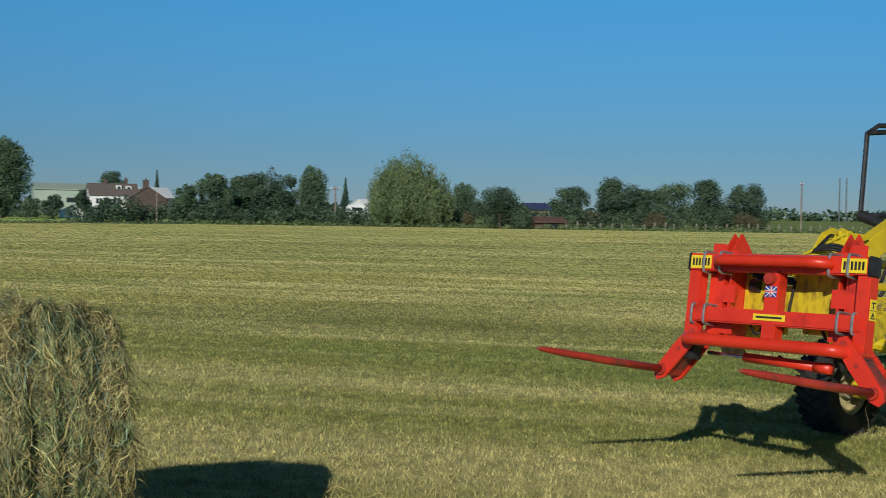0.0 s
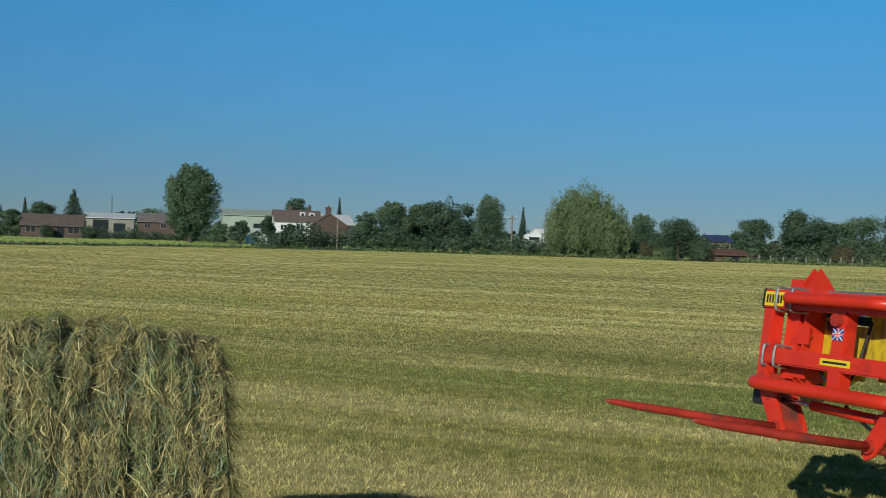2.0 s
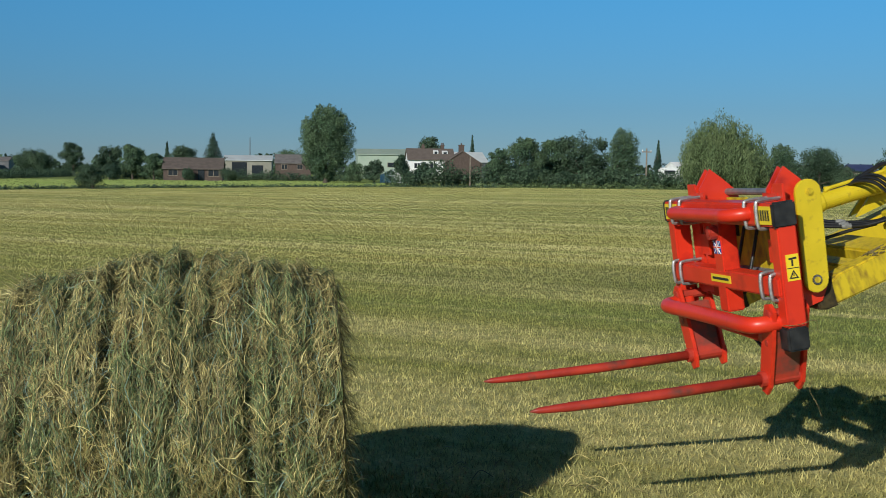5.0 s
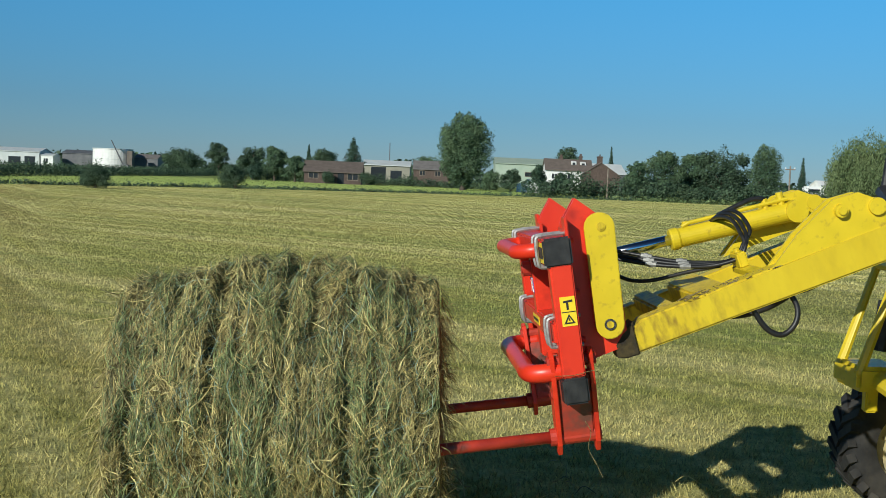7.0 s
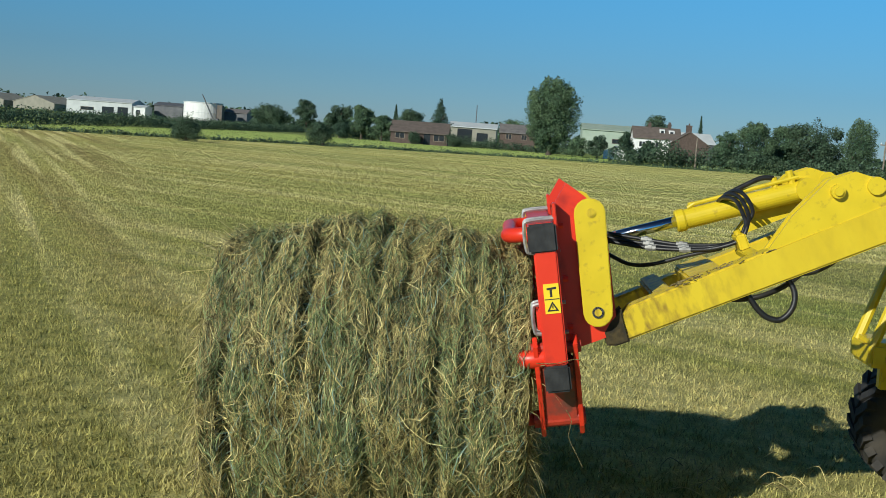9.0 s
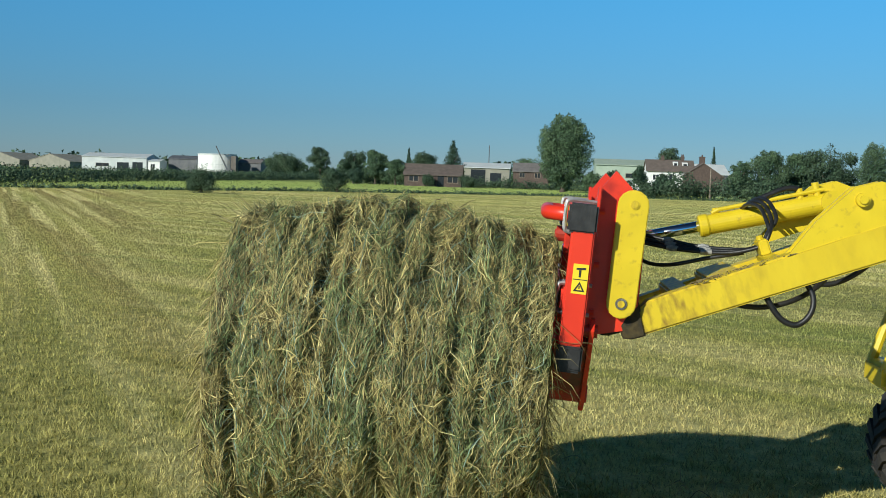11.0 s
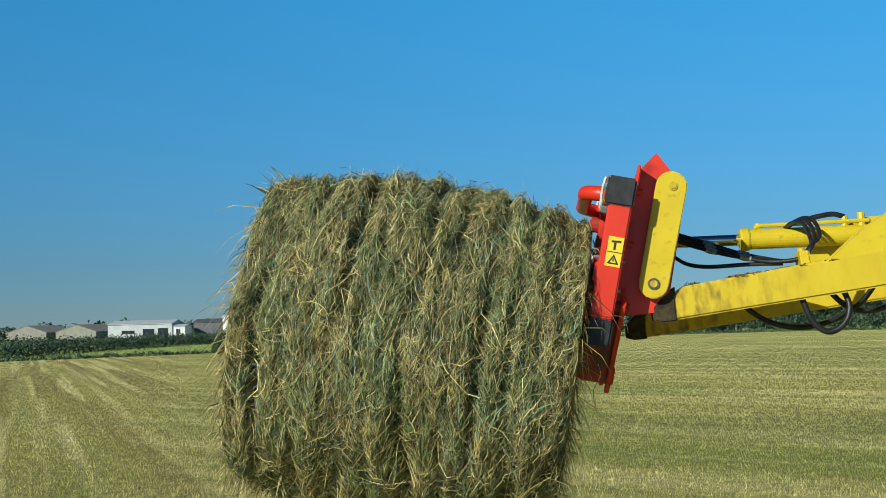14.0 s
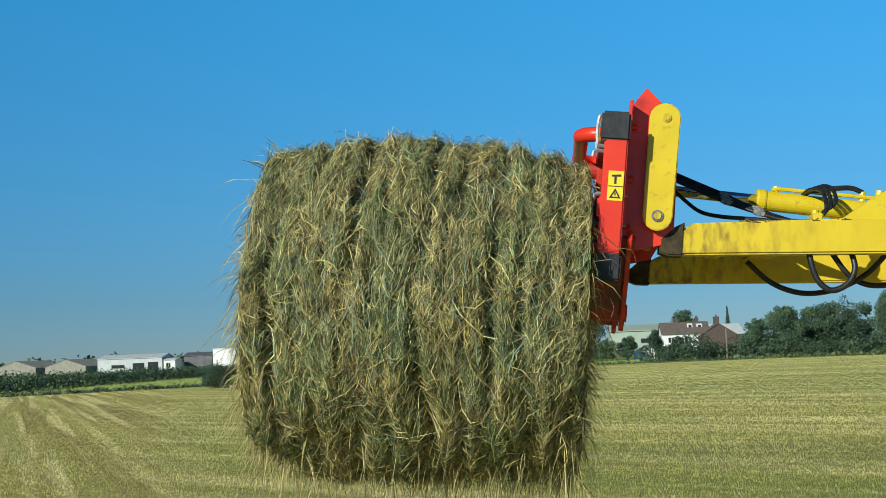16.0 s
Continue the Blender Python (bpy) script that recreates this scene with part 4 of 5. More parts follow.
def build_fork():
    ob = thing("bale_fork", 3, 5)
    red = M["red"]
    for s in (-1, 1):
        bm = B()
        box(bm, -0.085, 0.0, s * HW - (0.075 if s > 0 else 0), s * HW + (0.075 if s < 0 else 0), -0.52, -0.095, 0.006)
        post = part("post", bm, red, ob)
        bm = B()
        box(bm, -0.09, 0.005, min(s * HW, s * (HW - 0.08)) - (0.004 if s < 0 else 0), max(s * HW, s * (HW - 0.08)) + (0.004 if s > 0 else 0), -0.616, -0.518, 0.008)
        part("foot_cap", bm, M["black"], post, "black plastic end cap")
        if s > 0:
            bm = B()
            box(bm, -0.078, -0.022, HW, HW + 0.002, -0.325, -0.216)
            st = part("warning_sticker", bm, M["sticker"], post, "yellow warning sticker with black signs")
            bm = B()
            prism(bm, [(-0.076, -0.271), (-0.024, -0.271), (-0.024, -0.274), (-0.076, -0.274)], HW + 0.002, HW + 0.0035)
            tri = [(-0.050, -0.280), (-0.029, -0.316), (-0.071, -0.316)]
            tin = [(-0.050, -0.290), (-0.038, -0.311), (-0.062, -0.311)]
            for i in range(3):
                j = (i + 1) % 3
                prism(bm, [tri[i], tri[j], tin[j], tin[i]], HW + 0.002, HW + 0.0035)
            prism(bm, [(-0.052, -0.295), (-0.048, -0.295), (-0.048, -0.306), (-0.052, -0.306)], HW + 0.002, HW + 0.0035)
            prism(bm, [(-0.068, -0.228), (-0.034, -0.231), (-0.034, -0.238), (-0.068, -0.236)], HW + 0.002, HW + 0.0035)
            prism(bm, [(-0.052, -0.238), (-0.044, -0.238), (-0.044, -0.264), (-0.052, -0.264)], HW + 0.002, HW + 0.0035)
            part("warning_sign", bm, M["black"], st)
    bm = B()
    box(bm, -0.085, 0.012, -HW + 0.085, HW - 0.085, -0.098, 0.0, 0.008)
    beam = part("top_beam", bm, red, ob)
    for s in (-1, 1):
        bm = B()
        a, b = sorted((s * (HW - 0.085), s * (HW - 0.014)))
        box(bm, -0.083, 0.010, a, b, -0.096, -0.002)
        part("beam_end", bm, red, beam)
        bm = B()
        a, b = sorted((s * (HW - 0.014), s * (HW + 0.008)))
        box(bm, -0.09, 0.016, a, b, -0.104, 0.004, 0.008)
        part("end_cap", bm, M["black"], beam, "black plastic end cap")
        bm = B()
        a, b = sorted((s * (HW - 0.016), s * (HW - 0.165)))
        box(bm, 0.012, 0.0145, a, b, -0.088, -0.012)
        decal = part("maker_decal", bm, M["sticker"], beam, "yellow decal with dark lettering bars")
        bm = B()
        for k in range(6):
            y0 = s * (HW - 0.030) - s * k * 0.022
            box(bm, 0.0145, 0.016, min(y0, y0 - s * 0.013), max(y0, y0 - s * 0.013), -0.072, -0.028)
        part("lettering", bm, M["black"], decal)
    for z0, z1, ys in ((-0.098, 0.0, (0.36, 0.475)), (-0.395, -0.305, (0.44, 0.53))):
        for s in (-1, 1):
            for y in ys:
                bm = B()
                r, x0, x1 = 0.008, -0.10, 0.024
                tube(bm, smooth_path([(x0, s * y, z1 + 0.010), (x1 - 0.02, s * y, z1 + 0.010), (x1, s * y, z1 - 0.008), (x1, s * y, z0 + 0.008), (x1 - 0.02, s * y, z0 - 0.010), (x0, s * y, z0 - 0.010)], 4), r, 6)
                part("u_bolt", bm, M["steel"], ob, "galvanised U-bolt")
    bm = B()
    box(bm, -0.075, 0.012, -0.575, 0.575, -0.392, -0.308, 0.008)
    lower = part("lower_beam", bm, red, ob)
    bm = B()
    box(bm, 0.012, 0.0145, -0.10, 0.11, -0.365, -0.330)
    tag = part("name_tag", bm, M["sticker"], lower, "small yellow name tag")
    bm = B()
    box(bm, 0.0145, 0.016, -0.08, 0.09, -0.353, -0.342)
    part("lettering", bm, M["black"], tag)
    bm = B()
    box(bm, -0.07, 0.010, -0.045, 0.045, -0.50, -0.06, 0.006)
    post = part("centre_post", bm, red, ob)
    bm = B()
    tube(bm, [(0.01, 0, -0.135), (0.045, 0, -0.135)], 0.032, 12)
    tube(bm, [(0.03, 0, -0.135), (0.05, 0, -0.135)], 0.018, 12)
    part("boss", bm, M["darkred"], post)
    bm = B()
    box(bm, 0.010, 0.012, -0.038, 0.038, -0.235, -0.175)
    flag = part("flag_sticker", bm, M["blue"], post, "small flag sticker in blue, white and red")
    for w, mt, x in ((0.012, "white", 0.0125), (0.006, "red", 0.0135)):
        for y0, y1, z0, z1 in ((-0.038, 0.038, -0.205 - w / 2, -0.205 + w / 2), (-w / 2, w / 2, -0.235, -0.175)):
            bm = B()
            box(bm, 0.012, x + (0.0004 if y1 < 0.03 else 0), y0, y1, z0, z1)
            part("flag_stripe", bm, M[mt], flag)
    for q in (-1, 1):
        bm = B()
        tube(bm, [(0.0118, -0.036, -0.205 - q * 0.028), (0.0118, 0.036, -0.205 + q * 0.028)], 0.003, 4)
        part("flag_stripe", bm, M["white"], flag)
    # push bars: round tubes bowed forward
    for z, hy, fx in ((-0.045, 0.36, 0.085), (-0.50, 0.50, 0.11)):
        bm = B()
        tube(bm, smooth_path([(-0.04, -hy, z), (fx - 0.05, -hy, z), (fx, -hy + 0.06, z), (fx, -0.2, z), (fx, 0.2, z), (fx, hy - 0.06, z), (fx - 0.05, hy, z), (-0.04, hy, z)], 6), 0.029 if z > -0.1 else 0.035, 14)
        part("push_bar", bm, red, ob, smooth=True)
    # headstock plates with pointed tops, and the yellow hitch plates outside them
    plate = [(-0.148, 0.136), (-0.205, 0.085), (-0.28, 0.01), (-0.285, -0.40), (-0.256, -0.455), (-0.136, -0.486), (-0.085, -0.46), (-0.085, 0.045)]
    for s in (-1, 1):
        bm = B()
        for y in (0.36, 0.41):
            prism(bm, plate, s * y - 0.006, s * y + 0.006)
        part("headstock_plate", bm, red, ob)
        bm = B()
        box(bm, -0.098, -0.086, min(s * 0.418, s * 0.508), max(s * 0.418, s * 0.508), -0.46, 0.070, 0.003)
        part("headstock_flange", bm, red, ob)
        for z in (-0.02, -0.22, -0.40):
            bm = B()
            box(bm, -0.096, -0.084, s * 0.39 - 0.07, s * 0.39 + 0.07, z - 0.05, z + 0.05)
            for y in (-0.05, 0.05):
                tube(bm, [(-0.12, s * 0.39 + y, z), (-0.094, s * 0.39 + y, z)], 0.012, 6)
            part("clamp_plate", bm, red, ob)
        bm = B()
        arc = []
        for k in range(9):
            a = PI * k / 8
            arc.append((-0.2215 + 0.058 * math.cos(a), 0.017 + 0.055 * math.sin(a)))
        for k in range(9):
            a = PI + PI * k / 8
            arc.append((-0.2175 + 0.055 * math.cos(a), -0.355 + 0.055 * math.sin(a)))
        prism(bm, arc, s * 0.455 - 0.010, s * 0.455 + 0.010, 0.003)
        hp = part("hitch_plate", bm, M["yellow"], ob, "yellow quick-hitch side plate")
        for px, pz, r in ((-0.226, 0.017, 0.017), (HITCH_X, HITCH_Z, 0.022)):
            bm = B()
            tube(bm, [(px, s * 0.465, pz), (px, s * 0.470, pz)], r, 16)
            pin = part("pin", bm, M["black"] if r > 0.02 else M["oldyellow"], hp)
            bm = B()
            tube(bm, [(px, s * 0.470, pz), (px, s * 0.474, pz)], r * 0.62, 16)
            part("pin_head", bm, M["oldyellow"], hp)
    bm = B()
    tube(bm, [(HITCH_X, -0.47, HITCH_Z), (HITCH_X, 0.47, HITCH_Z)], 0.022, 12)
    tube(bm, [(-0.226, -0.46, 0.017), (-0.226, 0.46, 0.017)], 0.016, 12)
    part("hitch_pins", bm, M["steel"], ob)
    bm = B()
    box(bm, -0.235, -0.215, -0.35, 0.35, -0.34, -0.20)
    box(bm, -0.235, -0.215, -0.35, -0.16, -0.20, -0.01)
    box(bm, -0.235, -0.215, -0.02, 0.35, -0.20, -0.03)
    box(bm, -0.235, -0.215, -0.16, -0.02, -0.20, -0.145)
    box(bm, -0.245, -0.225, -0.33, -0.05, -0.42, -0.335)
    box(bm, -0.245, -0.225, 0.06, 0.33, -0.41, -0.335)
    part("hitch_crossplate", bm, M["oldyellow"], ob, "yellow hitch cross plate")
    # spread cylinder between the brackets
    bm = B()
    tube(bm, [(-0.03, -0.16, -0.575), (-0.03, 0.36, -0.59)], 0.026, 12)
    tube(bm, [(-0.03, 0.30, -0.588), (-0.03, 0.40, -0.592)], 0.031, 12)
    cyl = part("spread_cylinder", bm, red, ob, smooth=True)
    bm = B()
    tube(bm, [(-0.03, -0.42, -0.568), (-0.03, -0.10, -0.577)], 0.012, 10)
    part("rod", bm, M["chrome"], cyl, "chrome cylinder rod", smooth=True)
    bm = B()
    tube(bm, smooth_path([(-0.05, 0.05, -0.55), (-0.04, 0.2, -0.62), (-0.05, 0.32, -0.66), (-0.07, 0.4, -0.58), (-0.12, 0.3, -0.46), (-0.2, 0.15, -0.3)], 6), 0.009, 8)
    part("hose", bm, M["rubber"], ob, "black hydraulic hose", smooth=True)
    bm = B()
    for y in (-0.16, -0.02):
        tube(bm, smooth_path([(-0.02, y, -0.36), (-0.08, y + 0.02, -0.44), (-0.12, y + 0.04, -0.35), (-0.2, y + 0.02, -0.12)], 6), 0.008, 8)
    part("hose", bm, M["rubber"], ob, "black hydraulic hose", smooth=True)
    brackets = []
    for s in (-1, 1):
        br = new("tine_bracket")
        br.parent = ob
        br.matrix_basis = pose(0, s * PIVOT_Y, PIVOT_Z)
        bm = B()
        for x in (0.028, -0.118):
            pts = [(-0.042, 0.03), (0.0, 0.05), (0.042, 0.03), (0.05, -0.12), (0.046, -BRACKET - 0.02), (0.02, -BRACKET - 0.068), (-0.02, -BRACKET - 0.068), (-0.046, -BRACKET - 0.02), (-0.05, -0.12)]
            prism(bm, pts, x - 0.009, x + 0.009, 0.002)
        bmesh.ops.transform(bm, matrix=Matrix(((0, 1, 0, 0), (1, 0, 0, 0), (0, 0, 1, 0), (0, 0, 0, 1))), verts=bm.verts)
        bmesh.ops.recalc_face_normals(bm, faces=bm.faces)
        part("cheek_plate", bm, red, br)
        bm = B()
        box(bm, -0.108, 0.018, -0.032, 0.032, -BRACKET - 0.012, -0.045, 0.006)
        part("bracket_web", bm, M["darkred"], br)
        bm = B()
        tube(bm, [(-0.14, 0, 0), (0.045, 0, 0)], 0.024, 12)
        tube(bm, [(-0.13, 0, -0.13), (0.04, 0, -0.13)], 0.014, 10)
        part("pivot_pin", bm, M["darkred"], br)
        bm = B()
        tube(bm, [(-0.135, 0, -BRACKET), (0.06, 0, -BRACKET)], 0.034, 14)
        part("tine_socket", bm, M["darkred"], br)
        bm = B()
        tube(bm, [(0.04, 0, -BRACKET), (0.50, 0, -BRACKET + 0.012), (0.90, 0, -BRACKET + 0.030), (1.04, 0, -BRACKET + 0.038), (1.076, 0, -BRACKET + 0.040)], [0.023, 0.023, 0.020, 0.013, 0.003], 12)
        part("tine", bm, M["darkred"], br, "long red steel bale tine", smooth=True)
        brackets.append((s, br))
    # twine caught on the frame
    bm = B()
    tube(bm, smooth_path([(-0.06, 0.60, -0.68), (-0.075, 0.61, -0.72), (-0.06, 0.60, -0.78), (-0.08, 0.61, -0.84), (-0.10, 0.60, -0.90)], 5), 0.0014, 5)
    tube(bm, smooth_path([(0.03, 0.602, -0.50), (-0.04, 0.607, -0.505), (-0.12, 0.60, -0.50), (-0.15, 0.55, -0.55)], 5), 0.0014, 5)
    q = part("caught_twine", bm, M["hayend"], ob, "pale twine and hay caught on the frame")
    q["kind"] = "stuff"
    tagged(ob, "red steel bale fork with two long tines and push bars", "bale fork")
    return ob, brackets


fork, tine_brackets = build_fork()

# ---- the loader: x forward, y to its own left, origin on the ground under the front axle ----
def wheel_part(name, parent, x, y, r, w, side):
    wh = new(name)
    wh.parent = parent
    wh.matrix_basis = pose(x, y, r)
    bm = B()
    prof = [(-w / 2 + 0.02, r * 0.56), (-w / 2, r * 0.72), (-w / 2 + 0.015, r * 0.90), (-w / 2 + 0.04, r * 0.965), (w / 2 - 0.04, r * 0.965), (w / 2 - 0.015, r * 0.90), (w / 2, r * 0.72), (w / 2 - 0.02, r * 0.56)]
    n = 48
    rings = [[bm.verts.new((q * math.cos(2 * PI * k / n), yy, q * math.sin(2 * PI * k / n))) for yy, q in prof] for k in range(n)]
    for k in range(n):
        for j in range(len(prof) - 1):
            bm.faces.new((rings[k][j], rings[k][j + 1], rings[(k + 1) % n][j + 1], rings[(k + 1) % n][j]))
    part("tyre", bm, M["tyre"], wh, smooth=True)
    bm = B()
    for k in range(26):
        a = 2 * PI * k / 26
        for s in (-1, 1):
            m = Matrix.Rotation(a + (PI / 26 if s > 0 else 0), 4, 'Y') @ Matrix.Translation((0, s * w * 0.24, r * 0.965)) @ Matrix.Rotation(s * 0.5, 4, 'Z')
            box(bm, -0.022, 0.022, -w * 0.27, w * 0.27, -0.03, r * 0.04, 0, m)
    part("tread", bm, M["tyre"], wh)
    bm = B()
    rr = r * 0.57
    tube(bm, [(0, -w * 0.36, 0), (0, -w * 0.30, 0), (0, w * 0.30, 0), (0, w * 0.36, 0)], [rr, rr * 0.92, rr * 0.92, rr], 32, caps=False)
    tube(bm, [(0, -0.03, 0), (0, 0.03, 0)], rr * 0.93, 32)
    tube(bm, [(0, -0.09, 0), (0, 0.09, 0)], rr * 0.38, 16)
    for k in range(6):
        a = 2 * PI * k / 6
        tube(bm, [(math.cos(a) * rr * 0.6, -0.05, math.sin(a) * rr * 0.6), (math.cos(a) * rr * 0.6, 0.05, math.sin(a) * rr * 0.6)], 0.014, 6)
    part("rim", bm, M["rim"], wh)
    return wh, r


def build_loader():
    ob = thing("loader", 5, 6)
    ye, old, bl = M["yellow"], M["oldyellow"], M["black"]
    bm = B()
    box(bm, -2.9, 0.25, -0.38, 0.38, 0.45, 0.80, 0.02)
    part("chassis", bm, old, ob)
    bm = B()
    tube(bm, [(0, -1.05, 0.36), (0, 1.05, 0.36)], 0.08, 12)
    box(bm, -0.12, 0.12, -0.3, 0.3, 0.28, 0.52, 0.02)
    part("front_axle", bm, old, ob)
    bm = B()
    prism(bm, [(0.22, 0.80), (0.25, 1.15), (0.12, 1.30), (-0.85, 1.42), (-0.85, 0.80)], -0.34, 0.34, 0.03)
    hood = part("hood", bm, ye, ob)
    bm = B()
    for k in range(7):
        box(bm, 0.225, 0.25, -0.24, 0.24, 0.84 + 0.04 * k, 0.86 + 0.04 * k)
    part("grille", bm, bl, hood, "black grille")
    # guard frames over the front wheels
    for s in (-1, 1):
        bm = B()
        for y in (0.72, 0.98):
            tube(bm, [(0.44, s * y, 0.76), (0.28, s * y, 1.27), (-0.5, s * y, 1.27), (-0.62, s * y, 0.80)], 0.026, 8)
        box(bm, 0.22, 0.46, s * 0.85 - 0.17, s * 0.85 + 0.17, 0.68, 0.80, 0.02)
        tube(bm, [(0.28, s * 0.72, 1.27), (0.28, s * 0.98, 1.27)], 0.026, 8)
        box(bm, 0.30, 0.36, s * 0.85 - 0.03, s * 0.85 + 0.03, 0.56, 0.70, 0.008)
        tube(bm, [(0.34, s * 0.38, 0.70), (0.34, s * 0.75, 0.74)], 0.05, 10)
        part("wheel_guard", bm, ye, ob, "yellow tubular guard frame")
        bm = B()
        tube(bm, [(0.30, s * 0.85, 0.86), (0.27, s * 0.85, 1.10)], 0.045, 12)
        part("work_lamp", bm, bl, ob, "black lamp housing")
    # loader towers
    for s in (-1, 1):
        bm = B()
        prism(bm, [(-0.30, 0.55), (-0.25, 1.5), (-0.42, 1.92), (-0.66, 1.92), (-0.80, 1.4), (-0.80, 0.55)], s * 0.50 - 0.03, s * 0.50 + 0.03, 0.006)
        part("tower", bm, ye, ob)
    # cab
    bm = B()
    rails = []
    for s in (-1, 1):
        y = s * 0.84
        rails += [[(0.330, y, 1.62), (0.270, y, 2.20), (0.130, y, 2.26), (-1.45, y, 2.32)], [(-0.85, y, 0.9), (-0.90, y, 2.30)], [(-1.50, y, 0.9), (-1.50, y, 2.30)], [(0.330, y, 1.62), (-0.85, y, 1.42)]]
    rails += [[(0.270, -0.84, 2.20), (0.270, 0.84, 2.20)], [(-1.45, -0.84, 2.32), (-1.45, 0.84, 2.32)], [(0.330, -0.84, 1.62), (0.330, 0.84, 1.62)]]
    for p in rails:
        tube(bm, p, 0.018, 8)
    cab = part("cab_frame", bm, bl, ob, "black tubular cab frame")
    bm = B()
    prism(bm, [(0.320, 1.64), (0.260, 2.19), (0.253, 2.19), (0.313, 1.64)], -0.81, 0.81)
    g = part("windscreen", bm, M["glass"], cab, "clear glass windscreen")
    g.visible_shadow = False
    bm = B()
    box(bm, -1.48, -0.05, -0.60, 0.60, 2.335, 2.37, 0.015)
    part("cab_roof", bm, ye, cab)
    bm = B()
    tube(bm, smooth_path([(0.330, -0.84, 1.62), (0.350, -0.6, 1.54), (0.270, -0.5, 1.46), (0.2, -0.36, 1.40)], 5), 0.04, 8)
    part("wiper_arm", bm, bl, cab)
    bm = B()
    box(bm, -3.0, -1.6, -0.75, 0.75, 0.8, 1.6, 0.08)
    part("rear_body", bm, ye, ob)
    wheels = []
    for s in (-1, 1):
        wheels.append(wheel_part("front_wheel", ob, 0.0, s * 1.20, 0.345, 0.30, s))
        wheels.append(wheel_part("rear_wheel", ob, -2.3, s * 1.0, 0.60, 0.42, s))
    # lift arms: origin on the hitch pin, reaching back along -x
    arm = new("lift_arms")
    arm.parent = ob
    prof = [(-0.06, -0.035), (-0.05, 0.05), (-0.12, 0.085), (-0.60, 0.095), (-0.68, 0.17), (-0.97, 0.262), (-1.07, 0.255), (-1.15, 0.19), (-1.30, 0.11), (-2.35, 0.12), (-2.45, 0.05), (-2.35, -0.05), (-1.06, -0.035)]
    for s in (-1, 1):
        bm = B()
        prism(bm, prof[:4] + [(-1.30, 0.11)] + prof[9:], s * 0.36 - 0.05, s * 0.36 + 0.05, 0.008)
        if s < 0:
            bmesh.ops.translate(bm, verts=bm.verts, vec=(0.07, -0.06, -0.065))
        part("arm_beam", bm, old, arm, "worn yellow box-section lift arm")
        bm = B()
        for y in (0.325, 0.395):
            prism(bm, [(-0.66, 0.09), (-0.80, 0.185), (-0.97, 0.262), (-1.07, 0.255), (-1.15, 0.19), (-1.34, 0.10)], s * y - 0.008, s * y + 0.008)
        part("arm_gusset", bm, ye, arm)
        bm = B()
        tube(bm, [(-0.98, s * 0.30, 0.212), (-0.98, s * 0.43, 0.212)], 0.026, 14)
        tube(bm, [(-0.98, s * 0.43, 0.212), (-0.98, s * 0.44, 0.212)], 0.016, 10)
        part("arm_pin", bm, ye, arm)
        bm = B()
        tube(bm, [(-1.12, s * 0.31, 0.18), (-1.12, s * 0.42, 0.18)], 0.034, 14)
        part("arm_boss", bm, ye, arm)
        bm = B()
        prism(bm, [(0.012, -0.025), (0.010, 0.028), (-0.03, 0.062), (-0.086, 0.088), (-0.074, -0.040), (-0.02, -0.038)], s * 0.36 - 0.056, s * 0.36 + 0.056, 0.006)
        if s < 0:
            bmesh.ops.translate(bm, verts=bm.verts, vec=(0.07, -0.06, -0.065))
        part("arm_nose", bm, M["grease"], arm, "greasy black arm nose")
    bm = B()
    box(bm, -0.52, -0.38, -0.32, 0.32, -0.01, 0.07, 0.01)
    box(bm, -0.30, -0.22, -0.32, 0.32, 0.0, 0.07, 0.01)
    part("cross_tube", bm, old, arm)
    # hoses
    def hose(pts, r=0.0085, label="black hydraulic hose"):
        bm2 = B()
        tube(bm2, smooth_path(pts, 7), r, 8)
        part("hose", bm2, M["rubber"], arm, label, smooth=True)
    # three hoses run from the hitch along the arms to a clamp, then loop over the tilt cylinder
    runs = []
    for k, (dy, dz) in enumerate(((0.0, 0.0), (0.022, -0.016), (-0.02, 0.018))):
        runs.append([(-0.02, -0.20 + dy, 0.385 + dz), (-0.14, -0.13 + dy, 0.315 + dz), (-0.28, -0.05 + dy, 0.237 + dz), (-0.40, 0.0 + dy, 0.178 + 0.6 * dz),
                     (-0.50, 0.02 + dy, 0.140 + 0.4 * dz), (-0.58, 0.04 + dy, 0.122), (-0.64, 0.05 + dy, 0.128), (-0.680, 0.04 + dy, 0.165),
                     (-0.690 - 0.02 * k, 0.0, 0.205), (-0.695 - 0.02 * k, -0.10, 0.262 + 0.006 * k), (-0.665 - 0.02 * k, -0.20, 0.280 + 0.006 * k), (-0.64, -0.30, 0.255)])
    runs.append([(-0.09, -0.16, 0.29), (-0.15, -0.10, 0.22), (-0.20, -0.05, 0.175), (-0.28, 0.0, 0.15), (-0.42, 0.02, 0.135), (-0.56, 0.04, 0.115)])
    for pts in runs:
        hose(pts)
    hose([(-0.545, 0.36, 0.02), (-0.55, 0.37, -0.05), (-0.575, 0.37, -0.13), (-0.625, 0.37, -0.170), (-0.685, 0.37, -0.145), (-0.715, 0.36, -0.085), (-0.70, 0.34, 0.0)], 0.0115)
    hose([(-0.40, -0.20, -0.02), (-0.50, -0.20, -0.11), (-0.62, -0.18, -0.155), (-0.74, -0.10, -0.145), (-0.84, 0.0, -0.09), (-0.92, 0.05, 0.0)], 0.0115)
    hose([(-0.72, -0.10, 0.02), (-0.80, -0.10, -0.09), (-0.90, -0.10, -0.13), (-1.05, -0.12, -0.10), (-1.20, -0.12, 0.0)], 0.0115)
